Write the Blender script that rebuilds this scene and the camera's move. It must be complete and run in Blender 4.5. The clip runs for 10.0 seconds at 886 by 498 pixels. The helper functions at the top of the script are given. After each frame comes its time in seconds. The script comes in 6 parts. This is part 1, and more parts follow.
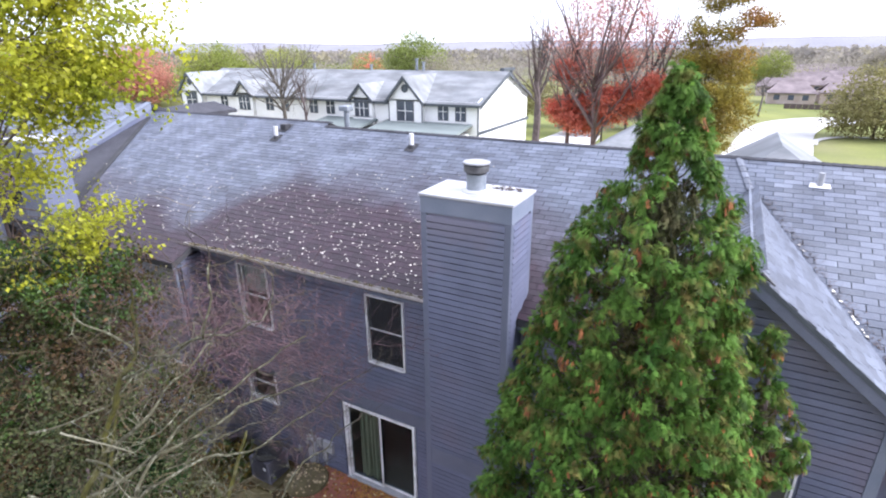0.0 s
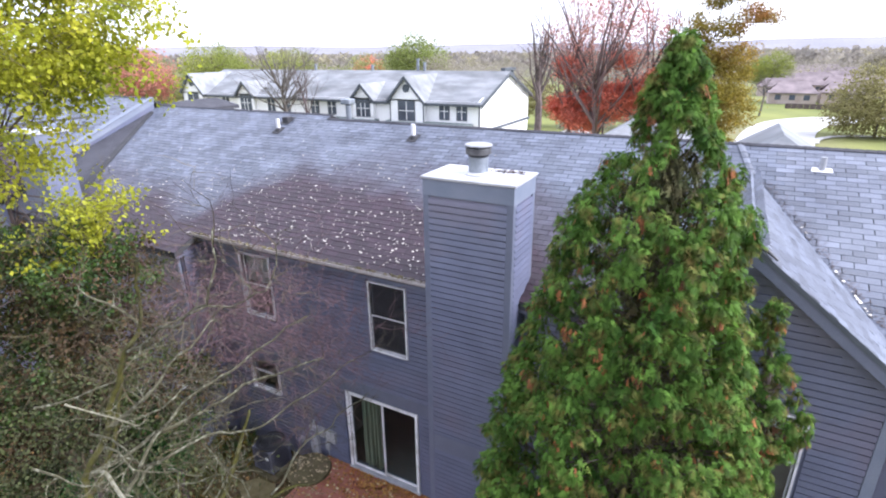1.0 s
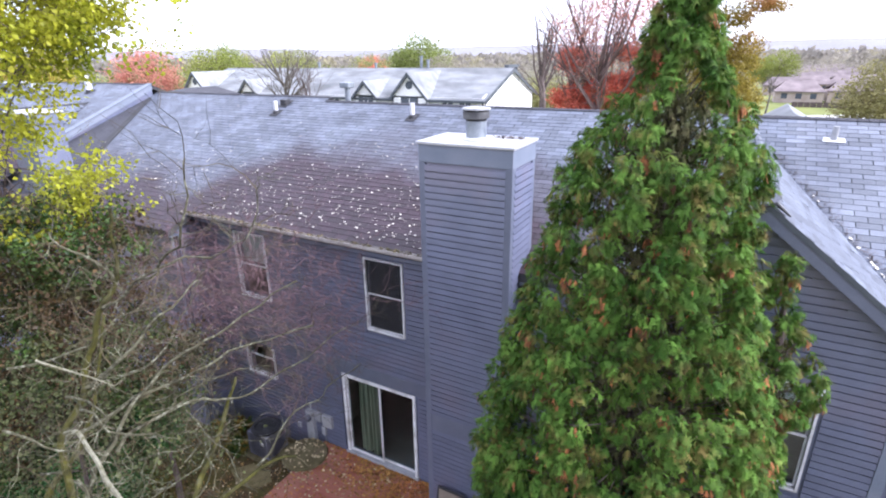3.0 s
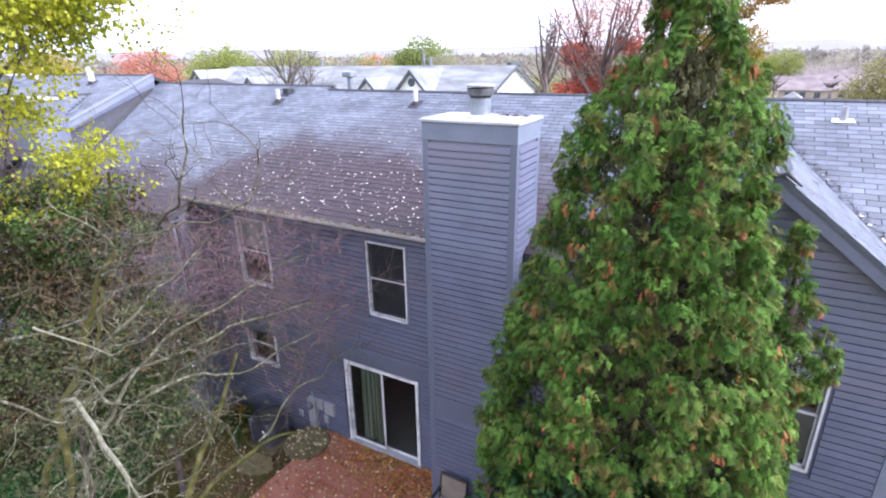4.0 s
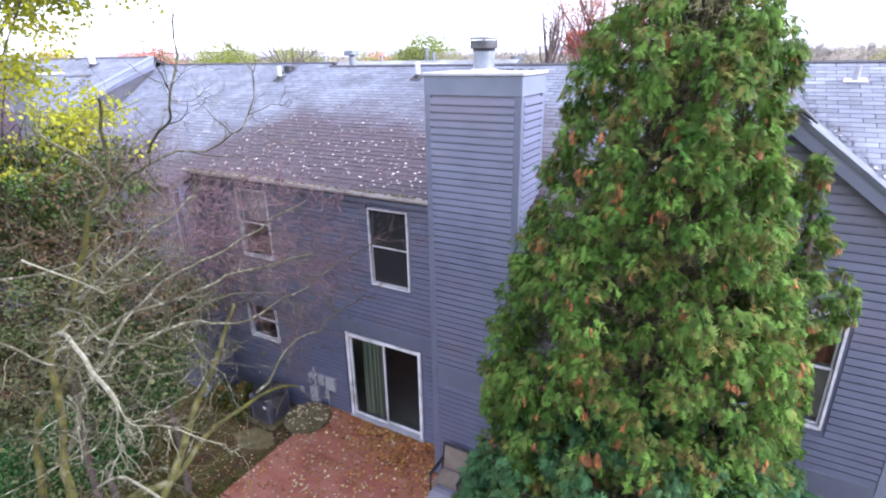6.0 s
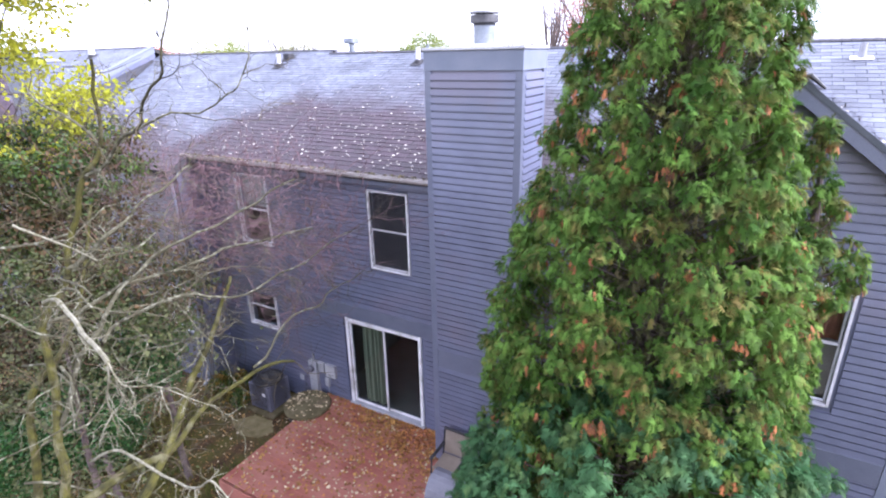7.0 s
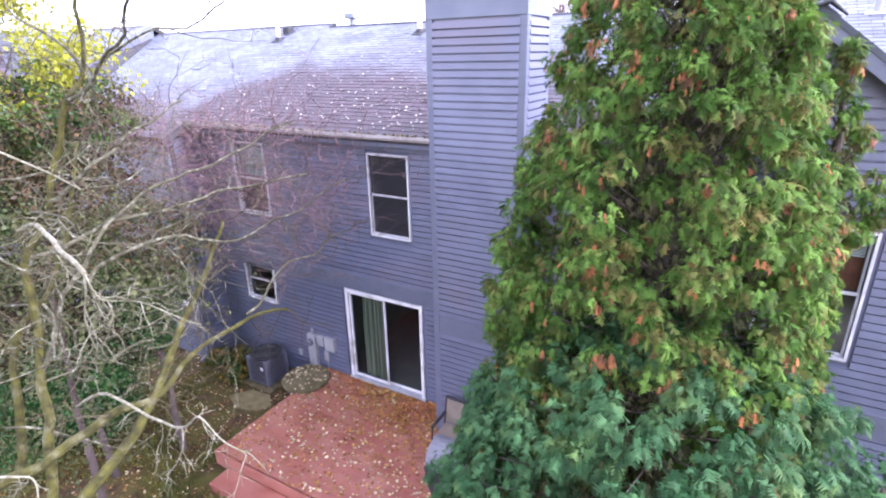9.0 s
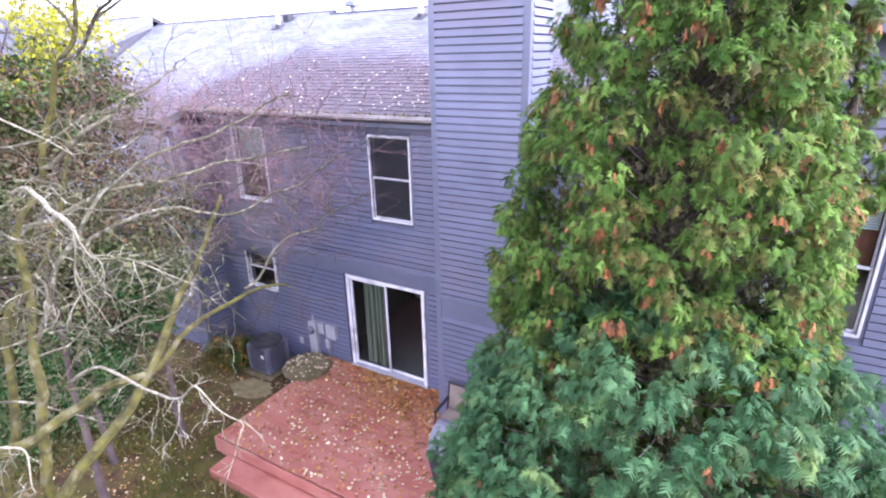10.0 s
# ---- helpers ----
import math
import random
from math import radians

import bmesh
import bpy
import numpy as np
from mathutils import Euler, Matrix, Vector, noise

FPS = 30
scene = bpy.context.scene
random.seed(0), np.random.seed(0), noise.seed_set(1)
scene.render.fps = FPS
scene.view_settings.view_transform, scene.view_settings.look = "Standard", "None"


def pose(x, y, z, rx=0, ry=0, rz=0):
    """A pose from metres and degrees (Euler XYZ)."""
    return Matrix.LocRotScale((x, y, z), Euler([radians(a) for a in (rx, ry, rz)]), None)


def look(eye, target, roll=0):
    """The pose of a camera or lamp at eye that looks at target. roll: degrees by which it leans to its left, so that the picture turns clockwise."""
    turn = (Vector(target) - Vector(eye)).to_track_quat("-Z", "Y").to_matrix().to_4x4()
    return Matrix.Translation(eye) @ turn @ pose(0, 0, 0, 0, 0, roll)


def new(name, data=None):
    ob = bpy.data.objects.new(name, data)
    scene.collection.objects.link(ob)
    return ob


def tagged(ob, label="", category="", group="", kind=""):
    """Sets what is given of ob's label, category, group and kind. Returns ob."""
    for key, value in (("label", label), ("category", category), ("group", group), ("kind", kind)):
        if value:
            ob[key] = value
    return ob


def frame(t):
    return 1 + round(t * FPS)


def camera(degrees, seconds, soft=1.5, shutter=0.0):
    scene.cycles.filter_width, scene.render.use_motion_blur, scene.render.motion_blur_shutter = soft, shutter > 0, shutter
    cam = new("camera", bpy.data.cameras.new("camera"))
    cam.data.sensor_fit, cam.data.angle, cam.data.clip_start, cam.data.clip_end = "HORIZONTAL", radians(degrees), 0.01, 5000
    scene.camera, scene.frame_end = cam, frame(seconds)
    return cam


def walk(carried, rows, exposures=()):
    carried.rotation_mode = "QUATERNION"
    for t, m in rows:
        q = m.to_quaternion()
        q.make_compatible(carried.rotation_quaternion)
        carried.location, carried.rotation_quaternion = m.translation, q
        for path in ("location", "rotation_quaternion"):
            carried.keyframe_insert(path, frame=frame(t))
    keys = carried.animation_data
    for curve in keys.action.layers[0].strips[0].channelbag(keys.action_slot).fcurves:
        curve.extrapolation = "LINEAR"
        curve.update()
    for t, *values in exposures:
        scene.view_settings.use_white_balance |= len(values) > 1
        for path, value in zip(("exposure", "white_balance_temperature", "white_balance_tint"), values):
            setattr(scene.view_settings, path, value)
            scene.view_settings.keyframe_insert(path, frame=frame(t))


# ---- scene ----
cam = camera(80.6, 10.0, 2.0)
PATH = [
    (0, (4.729, -7.471, 9.462), (3.841, -5.828, 8.746), -0.5),
    (0.5, (4.747, -7.507, 9.316), (3.856, -5.863, 8.606), -0.6),
    (1, (4.772, -7.588, 9.178), (3.878, -5.945, 8.471), -0.7),
    (1.5, (4.805, -7.58, 9.044), (3.906, -5.939, 8.338), -0.7),
    (2, (4.826, -7.498, 8.919), (3.922, -5.859, 8.215), -0.7),
    (2.5, (4.83, -7.439, 8.763), (3.923, -5.8, 8.062), -0.8),
    (4, (4.81, -7.479, 8.251), (3.892, -5.844, 7.555), -0.9),
    (4.5, (4.827, -7.478, 8.097), (3.905, -5.845, 7.402), -0.9),
    (5, (4.834, -7.488, 7.929), (3.908, -5.856, 7.235), -1.0),
    (5.5, (4.831, -7.515, 7.764), (3.904, -5.884, 7.07), -1.0),
    (7, (4.847, -7.533, 7.269), (3.914, -5.906, 6.574), -1.2),
    (7.5, (4.841, -7.505, 7.103), (3.908, -5.879, 6.406), -1.2),
    (8, (4.855, -7.481, 6.939), (3.919, -5.858, 6.241), -1.1),
    (8.5, (4.851, -7.495, 6.763), (3.912, -5.873, 6.065), -1.2),
    (9, (4.835, -7.516, 6.597), (3.895, -5.894, 5.9), -1.2),
    (9.5, (4.808, -7.52, 6.441), (3.867, -5.9, 5.742), -1.3),
    (10, (4.799, -7.499, 6.284), (3.855, -5.881, 5.584), -1.4),
]
EXPOSURES = [(0, 0.42, 6000, 15), (2.5, 0.53, 5950, 16), (5, 0.74, 5830, 18.5), (6.2, 0.86, 5800, 20), (7.5, 1.09, 5800, 24), (9, 1.34, 5760, 28), (10, 1.52, 5740, 31)]
walk(cam, [(t, look(eye, target, roll)) for t, eye, target, roll in PATH], EXPOSURES)

# ---- world and light ----
world = bpy.data.worlds.new("overcast_sky")
scene.world = world
world.use_nodes = True
wn, wl = world.node_tree.nodes, world.node_tree.links
wn.clear()
sky = wn.new("ShaderNodeTexSky")
sky.sky_type = "NISHITA"
sky.sun_disc = False
sky.sun_elevation, sky.sun_rotation = radians(35.9), radians(77.5)
sky.dust_density, sky.ozone_density = 4.0, 1.5
cloud = wn.new("ShaderNodeMix")
cloud.data_type = "RGBA"
cloud.inputs["Factor"].default_value = 0.9
cloud.inputs["B"].default_value = (15.5, 16.0, 17.8, 1)
back = wn.new("ShaderNodeBackground")
back.inputs["Strength"].default_value = 0.105
wout = wn.new("ShaderNodeOutputWorld")
wl.new(sky.outputs["Color"], cloud.inputs["A"])
wl.new(cloud.outputs["Result"], back.inputs["Color"])
wl.new(back.outputs["Background"], wout.inputs["Surface"])

sun = new("sun", bpy.data.lights.new("sun", "SUN"))
sun.data.energy, sun.data.angle, sun.data.color = 5.4, radians(24), (1.0, 0.97, 0.94)
sun.matrix_world = look((27, 6, 20), (0, 0, 0))


# ---- materials ----
def material(name, dark, light, scale=5.0, fine=70.0, rough=0.75, bump=0.25, vary=0.2, island=False, metal=0.0,
             patch=None, patch_scale=1.2, patch_at=0.62, leaf=0.0, stretch=(1, 1, 1), spec=0.4, patch_soft=0.08, stain=None):
    """A surface of two mixed tones with fine grain, relief and a different tone from piece to piece; patch: a third colour in blotches."""
    m = bpy.data.materials.new(name)
    m.use_nodes = True
    n, l = m.node_tree.nodes, m.node_tree.links
    n.clear()
    out = n.new("ShaderNodeOutputMaterial")
    p = n.new("ShaderNodeBsdfPrincipled")
    geo = n.new("ShaderNodeNewGeometry")
    sc = n.new("ShaderNodeVectorMath")
    sc.operation = "MULTIPLY"
    sc.inputs[1].default_value = stretch
    l.new(geo.outputs["Position"], sc.inputs[0])

    def noise_at(s, detail=4.0):
        t = n.new("ShaderNodeTexNoise")
        t.inputs["Scale"].default_value, t.inputs["Detail"].default_value = s, detail
        l.new(sc.outputs["Vector"], t.inputs["Vector"])
        return t.outputs["Fac"]

    def ramp(fac, a, b):
        r = n.new("ShaderNodeMapRange")
        r.inputs["From Min"].default_value, r.inputs["From Max"].default_value = a, b
        l.new(fac, r.inputs["Value"])
        return r.outputs["Result"]

    def mixed(fac, a, b):
        x = n.new("ShaderNodeMix")
        x.data_type = "RGBA"
        l.new(fac, x.inputs["Factor"])
        for s, v in (("A", a), ("B", b)):
            if isinstance(v, tuple):
                x.inputs[s].default_value = (*v, 1)
            else:
                l.new(v, x.inputs[s])
        return x.outputs["Result"]

    grain = noise_at(fine, 3.0)
    col = mixed(ramp(noise_at(scale), 0.3, 0.7), dark, light)
    if patch:
        col = mixed(ramp(noise_at(patch_scale, 5.0), patch_at - patch_soft, patch_at + patch_soft), col, patch)
    if stain:
        low, high, tone_ = stain
        sep = n.new("ShaderNodeSeparateXYZ")
        l.new(geo.outputs["Position"], sep.inputs[0])
        add = n.new("ShaderNodeMath")
        add.operation = "MULTIPLY_ADD"
        add.inputs[1].default_value = 3.2
        l.new(noise_at(0.55, 6.0), add.inputs[0])
        l.new(sep.outputs["Y"], add.inputs[2])
        side = n.new("ShaderNodeMapRange")
        side.inputs["From Min"].default_value, side.inputs["From Max"].default_value, side.inputs["To Max"].default_value = 1.5, 4.5, 4.0
        l.new(sep.outputs["X"], side.inputs["Value"])
        west = n.new("ShaderNodeMapRange")
        west.inputs["From Min"].default_value, west.inputs["From Max"].default_value, west.inputs["To Max"].default_value = -4.7, -6.2, 1.6
        l.new(sep.outputs["X"], west.inputs["Value"])
        sides = n.new("ShaderNodeMath")
        l.new(add.outputs["Value"], sides.inputs[0])
        l.new(west.outputs["Result"], sides.inputs[1])
        both = n.new("ShaderNodeMath")
        l.new(sides.outputs["Value"], both.inputs[0])
        l.new(side.outputs["Result"], both.inputs[1])
        col = mixed(ramp(both.outputs["Value"], high, low), col, tone_)
    if island:
        rnd = geo.outputs["Random Per Island"]
    else:
        rnd = n.new("ShaderNodeObjectInfo").outputs["Random"]
    a = n.new("ShaderNodeMapRange")
    a.inputs["To Min"].default_value, a.inputs["To Max"].default_value = 1 - vary, 1 + vary
    l.new(rnd, a.inputs["Value"])
    b = n.new("ShaderNodeMapRange")
    b.inputs["To Min"].default_value, b.inputs["To Max"].default_value = 0.75, 1.25
    l.new(grain, b.inputs["Value"])
    k = n.new("ShaderNodeMath")
    k.operation = "MULTIPLY"
    l.new(a.outputs["Result"], k.inputs[0])
    l.new(b.outputs["Result"], k.inputs[1])
    tone = n.new("ShaderNodeVectorMath")
    tone.operation = "SCALE"
    l.new(col, tone.inputs[0])
    l.new(k.outputs["Value"], tone.inputs["Scale"])
    l.new(tone.outputs["Vector"], p.inputs["Base Color"])
    rr = n.new("ShaderNodeMapRange")
    rr.inputs["To Min"].default_value, rr.inputs["To Max"].default_value = max(0.03, rough - 0.12), min(1, rough + 0.12)
    l.new(grain, rr.inputs["Value"])
    l.new(rr.outputs["Result"], p.inputs["Roughness"])
    p.inputs["Metallic"].default_value = metal
    p.inputs["Specular IOR Level"].default_value = spec
    if bump:
        bp = n.new("ShaderNodeBump")
        bp.inputs["Strength"].default_value, bp.inputs["Distance"].default_value = bump, 0.01
        l.new(grain, bp.inputs["Height"])
        l.new(bp.outputs["Normal"], p.inputs["Normal"])
    if leaf:
        tr = n.new("ShaderNodeBsdfTranslucent")
        l.new(tone.outputs["Vector"], tr.inputs["Color"])
        mx = n.new("ShaderNodeMixShader")
        mx.inputs["Fac"].default_value = leaf
        l.new(p.outputs["BSDF"], mx.inputs[1])
        l.new(tr.outputs["BSDF"], mx.inputs[2])
        l.new(mx.outputs["Shader"], out.inputs["Surface"])
    else:
        l.new(p.outputs["BSDF"], out.inputs["Surface"])
    return m


def glass_material(name, tint=(0.9, 0.95, 0.95)):
    m = bpy.data.materials.new(name)
    m.use_nodes = True
    n, l = m.node_tree.nodes, m.node_tree.links
    n.clear()
    out = n.new("ShaderNodeOutputMaterial")
    t = n.new("ShaderNodeBsdfTransparent")
    t.inputs["Color"].default_value = (*tint, 1)
    g = n.new("ShaderNodeBsdfGlossy")
    g.inputs["Roughness"].default_value = 0.02
    w = n.new("ShaderNodeLayerWeight")
    w.inputs["Blend"].default_value = 0.5
    q = n.new("ShaderNodeMath")
    q.operation = "POWER"
    q.inputs[1].default_value = 4.0
    f = n.new("ShaderNodeMapRange")
    f.inputs["To Min"].default_value, f.inputs["To Max"].default_value = 0.014, 0.6
    l.new(w.outputs["Facing"], q.inputs[0])
    l.new(q.outputs["Value"], f.inputs["Value"])
    x = n.new("ShaderNodeMixShader")
    l.new(f.outputs["Result"], x.inputs["Fac"])
    l.new(t.outputs["BSDF"], x.inputs[1])
    l.new(g.outputs["BSDF"], x.inputs[2])
    l.new(x.outputs["Shader"], out.inputs["Surface"])
    return m


SIDING = material("painted_siding", (0.092, 0.103, 0.16), (0.118, 0.131, 0.197), 2.5, 90, 0.36, 0.1, 0.08, patch=(0.122, 0.116, 0.166), patch_scale=0.8, patch_at=0.58, spec=0.75)
TRIM = material("painted_trim", (0.1, 0.115, 0.165), (0.13, 0.145, 0.195), 3, 90, 0.36, 0.1, 0.05, spec=0.7)
PALETRIM = material("pale_painted_trim", (0.15, 0.175, 0.23), (0.19, 0.21, 0.265), 3, 90, 0.5, 0.1, 0.05)
WHITE = material("white_vinyl", (0.58, 0.58, 0.61), (0.72, 0.72, 0.74), 4, 60, 0.4, 0.05, 0.03, patch=(0.4, 0.39, 0.38), patch_scale=3, patch_at=0.6)
SHINGLE = material("asphalt_shingle", (0.073, 0.083, 0.114), (0.13, 0.147, 0.19), 1.1, 260, 0.5, 0.3, 0.28, island=True, spec=0.5, stain=(3.3, 5.0, (0.027, 0.013, 0.022)))
SHINGLE_PIECE = material("asphalt_shingle_tab", (0.085, 0.095, 0.128), (0.15, 0.165, 0.205), 0.9, 260, 0.5, 0.3, 0.3, spec=0.6)
UNDERLAY = material("roof_underlay", (0.03, 0.03, 0.035), (0.05, 0.05, 0.055), 3, 90, 0.9, 0.2, 0.05)
RIDGECAP = material("ridge_cap_shingle", (0.024, 0.024, 0.032), (0.05, 0.05, 0.062), 2, 200, 0.75, 0.5, 0.2, spec=0.5)
METAL = material("galvanised_metal", (0.17, 0.195, 0.23), (0.28, 0.305, 0.34), 5, 50, 0.42, 0.05, 0.05, metal=0.4)
RUST = material("sooty_metal", (0.05, 0.05, 0.055), (0.13, 0.13, 0.135), 6, 60, 0.6, 0.2, 0.1, metal=0.3)
CAPMETAL = material("weathered_cap_metal", (0.375, 0.375, 0.405), (0.51, 0.51, 0.525), 2.5, 40, 0.4, 0.05, 0.05, metal=0.25)
GUTTER = material("gutter_metal", (0.3, 0.27, 0.26), (0.46, 0.43, 0.42), 5, 60, 0.5, 0.1, 0.1, patch=(0.13, 0.1, 0.06), patch_scale=3, patch_at=0.66)
DECKRED = material("red_stained_wood", (0.225, 0.062, 0.043), (0.34, 0.122, 0.086), 2.2, 60, 0.6, 0.3, 0.03,
                   patch=(0.37, 0.165, 0.125), patch_scale=1.4, patch_at=0.54, stretch=(0.8, 1.2, 1.2), patch_soft=0.16)
# Dark tone on all room surfaces puts the unlit interior into the colour.
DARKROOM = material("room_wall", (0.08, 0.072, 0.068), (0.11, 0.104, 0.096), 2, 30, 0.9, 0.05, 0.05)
CURTAIN = material("pale_curtain", (0.08, 0.09, 0.06), (0.17, 0.18, 0.125), 4, 90, 0.9, 0.1, 0.05, stretch=(6, 1, 0.2))
REDCLOTH = material("red_brown_cloth", (0.16, 0.045, 0.028), (0.26, 0.085, 0.05), 5, 90, 0.9, 0.1, 0.05)
BLIND = material("white_blind", (0.6, 0.62, 0.62), (0.72, 0.74, 0.74), 4, 60, 0.7, 0.05, 0.05)
GLASS = glass_material("window_glass")
SCREEN = material("screen_mesh", (0.02, 0.02, 0.024), (0.032, 0.032, 0.038), 3, 40, 0.8, 0.0, 0.0)
sn, sl_ = SCREEN.node_tree.nodes, SCREEN.node_tree.links
see = sn.new("ShaderNodeBsdfTransparent")
weave = sn.new("ShaderNodeMixShader")
weave.inputs["Fac"].default_value = 0.58
solid = next(n for n in sn if n.type == "BSDF_PRINCIPLED")
sl_.new(see.outputs["BSDF"], weave.inputs[1])
sl_.new(solid.outputs["BSDF"], weave.inputs[2])
sl_.new(weave.outputs["Shader"], next(n for n in sn if n.type == "OUTPUT_MATERIAL").inputs["Surface"])
ACMETAL = material("grey_enamel", (0.1, 0.1, 0.13), (0.15, 0.15, 0.19), 4, 60, 0.45, 0.1, 0.05)
BLACK = material("black_metal", (0.02, 0.02, 0.025), (0.04, 0.04, 0.045), 6, 60, 0.5, 0.1, 0.05)
METERGREY = material("meter_grey", (0.252, 0.258, 0.282), (0.336, 0.342, 0.36), 5, 60, 0.5, 0.1, 0.05)
MOSSY = material("mossy_cover", (0.075, 0.062, 0.026), (0.15, 0.128, 0.066), 5, 60, 0.9, 0.5, 0.05, patch=(0.17, 0.13, 0.08), patch_scale=4)
VINYLCOVER = material("vinyl_grill_cover", (0.024, 0.021, 0.03), (0.042, 0.036, 0.048), 4, 50, 0.5, 0.3, 0.05)
GREYTOP = material("faded_cover_top", (0.13, 0.13, 0.16), (0.19, 0.19, 0.22), 4, 50, 0.5, 0.2, 0.05)
BEIGE = material("beige_mesh_sling", (0.2, 0.16, 0.125), (0.25, 0.21, 0.17), 6, 200, 0.8, 0.3, 0.05)
GROUND = material("leafy_soil", (0.028, 0.016, 0.008), (0.105, 0.06, 0.027), 5, 30, 0.95, 0.9, 0.0,
                  patch=(0.085, 0.085, 0.014), patch_scale=1.9, patch_at=0.53, patch_soft=0.16)
LAWN = material("far_lawn", (0.11, 0.135, 0.03), (0.2, 0.215, 0.052), 0.12, 3, 0.95, 0.2, 0.0, patch=(0.2, 0.18, 0.09), patch_scale=0.02, patch_at=0.56)
ROAD = material("pale_concrete_road", (0.42, 0.41, 0.4), (0.55, 0.54, 0.53), 0.3, 8, 0.85, 0.1, 0.0)
BARK = material("grey_bark", (0.062, 0.052, 0.043), (0.15, 0.135, 0.118), 4, 60, 0.9, 0.8, 0.2, island=True, stretch=(1, 1, 0.4))
MOSSBARK = material("mossy_bark", (0.018, 0.017, 0.003), (0.07, 0.066, 0.009), 11, 60, 0.95, 1.0, 0.2, island=True,
                    patch=(0.095, 0.09, 0.045), patch_scale=8, patch_at=0.63)
LICHENBARK = material("lichen_grey_bark", (0.03, 0.027, 0.014), (0.088, 0.084, 0.05), 9, 60, 0.9, 0.9, 0.5, island=True, patch=(0.19, 0.19, 0.14), patch_scale=14, patch_at=0.6)
PALEBARK = material("bleached_bark", (0.1, 0.094, 0.06), (0.24, 0.23, 0.172), 14, 70, 0.9, 0.9, 0.2, island=True, patch=(0.09, 0.084, 0.04), patch_scale=12, patch_at=0.6)
TWIG = material("brown_twigs", (0.026, 0.02, 0.01), (0.1, 0.08, 0.047), 3.0, 40, 0.9, 0.0, 0.75, island=True)
RUSSETTWIG = material("russet_vine", (0.07, 0.042, 0.026), (0.19, 0.12, 0.078), 3.0, 40, 0.9, 0.0, 0.6, island=True)
PURPLETWIG = material("purple_twigs", (0.085, 0.046, 0.054), (0.16, 0.1, 0.106), 2.0, 40, 0.9, 0.0, 0.45, island=True)
OLIVELEAFLET = material("withered_olive_leaflet", (0.035, 0.045, 0.014), (0.085, 0.095, 0.034), 2, 20, 0.8, 0.0, 0.4, island=True, leaf=0.25)
DARKBARK = material("dark_bark", (0.06, 0.045, 0.045), (0.13, 0.1, 0.095), 3, 40, 0.9, 0.5, 0.15, island=True)
PINKBARK = material("reddish_bark", (0.1, 0.065, 0.062), (0.2, 0.14, 0.135), 2, 20, 0.9, 0.3, 0.2, island=True)
ARBOR = material("arborvitae_spray", (0.03, 0.08, 0.012), (0.116, 0.208, 0.036), 3, 30, 0.7, 0.0, 0.6, island=True, leaf=0.38, spec=0.15,
                 patch=(0.145, 0.115, 0.036), patch_scale=5.0, patch_at=0.6, patch_soft=0.1)
ARBORBLUE = material("blue_green_spray", (0.02, 0.074, 0.027), (0.07, 0.155, 0.06), 4, 30, 0.65, 0.0, 0.4, island=True, leaf=0.4, spec=0.2,
                     patch=(0.1, 0.155, 0.042), patch_scale=3.0, patch_at=0.62)
WILLOWLEAF = material("olive_grey_leaf", (0.17, 0.16, 0.055), (0.3, 0.27, 0.12), 0.4, 6, 0.7, 0.0, 0.3, island=True, leaf=0.35)
# Dead brown plus a darker tone that paints shade inside the crown.
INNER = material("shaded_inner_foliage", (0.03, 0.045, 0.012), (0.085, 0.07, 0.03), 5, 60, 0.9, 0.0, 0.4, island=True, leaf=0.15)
# Dead-leaf brown, taken darker to paint the deep shade within the ivy.
WITHERED = material("withered_leaf", (0.03, 0.02, 0.009), (0.11, 0.066, 0.027), 2, 20, 0.85, 0.0, 0.5, island=True, leaf=0.25)
DEADSPRAY = material("dead_spray", (0.1, 0.042, 0.016), (0.33, 0.12, 0.043), 9, 40, 0.8, 0.0, 0.7, island=True, leaf=0.2)
YELLOWLEAF = material("yellow_green_leaf", (0.24, 0.3, 0.022), (0.56, 0.53, 0.05), 1.1, 20, 0.5, 0.0, 0.4, island=True, leaf=0.6)
IVYLEAF = material("dull_ivy_leaf", (0.017, 0.046, 0.008), (0.07, 0.12, 0.022), 1.2, 20, 0.5, 0.0, 0.5, island=True, leaf=0.3,
                   patch=(0.07, 0.043, 0.018), patch_scale=0.7, patch_at=0.54)
SHRUBLEAF = material("green_shrub_leaf", (0.022, 0.085, 0.02), (0.06, 0.155, 0.038), 2, 20, 0.4, 0.0, 0.35, island=True, leaf=0.35)
REDLEAF = material("red_leaf", (0.56, 0.13, 0.085), (0.76, 0.28, 0.19), 0.5, 6, 0.6, 0.0, 0.35, island=True, leaf=0.45)
OLIVELEAF = material("olive_gold_leaf", (0.17, 0.15, 0.025), (0.36, 0.28, 0.05), 0.35, 6, 0.6, 0.0, 0.35, island=True, leaf=0.42,
                     patch=(0.36, 0.18, 0.06), patch_scale=0.3, patch_at=0.62)
PINKLEAF = material("pink_red_leaf", (0.46, 0.17, 0.14), (0.58, 0.3, 0.22), 0.3, 6, 0.6, 0.0, 0.25, island=True, leaf=0.45)
# FARGREEN and FARGREY are paled: distance haze is put into their colour.
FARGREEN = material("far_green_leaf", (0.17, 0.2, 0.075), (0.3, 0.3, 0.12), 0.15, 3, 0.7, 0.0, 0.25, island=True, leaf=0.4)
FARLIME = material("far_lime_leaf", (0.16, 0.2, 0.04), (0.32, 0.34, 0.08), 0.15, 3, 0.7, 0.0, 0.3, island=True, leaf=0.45)
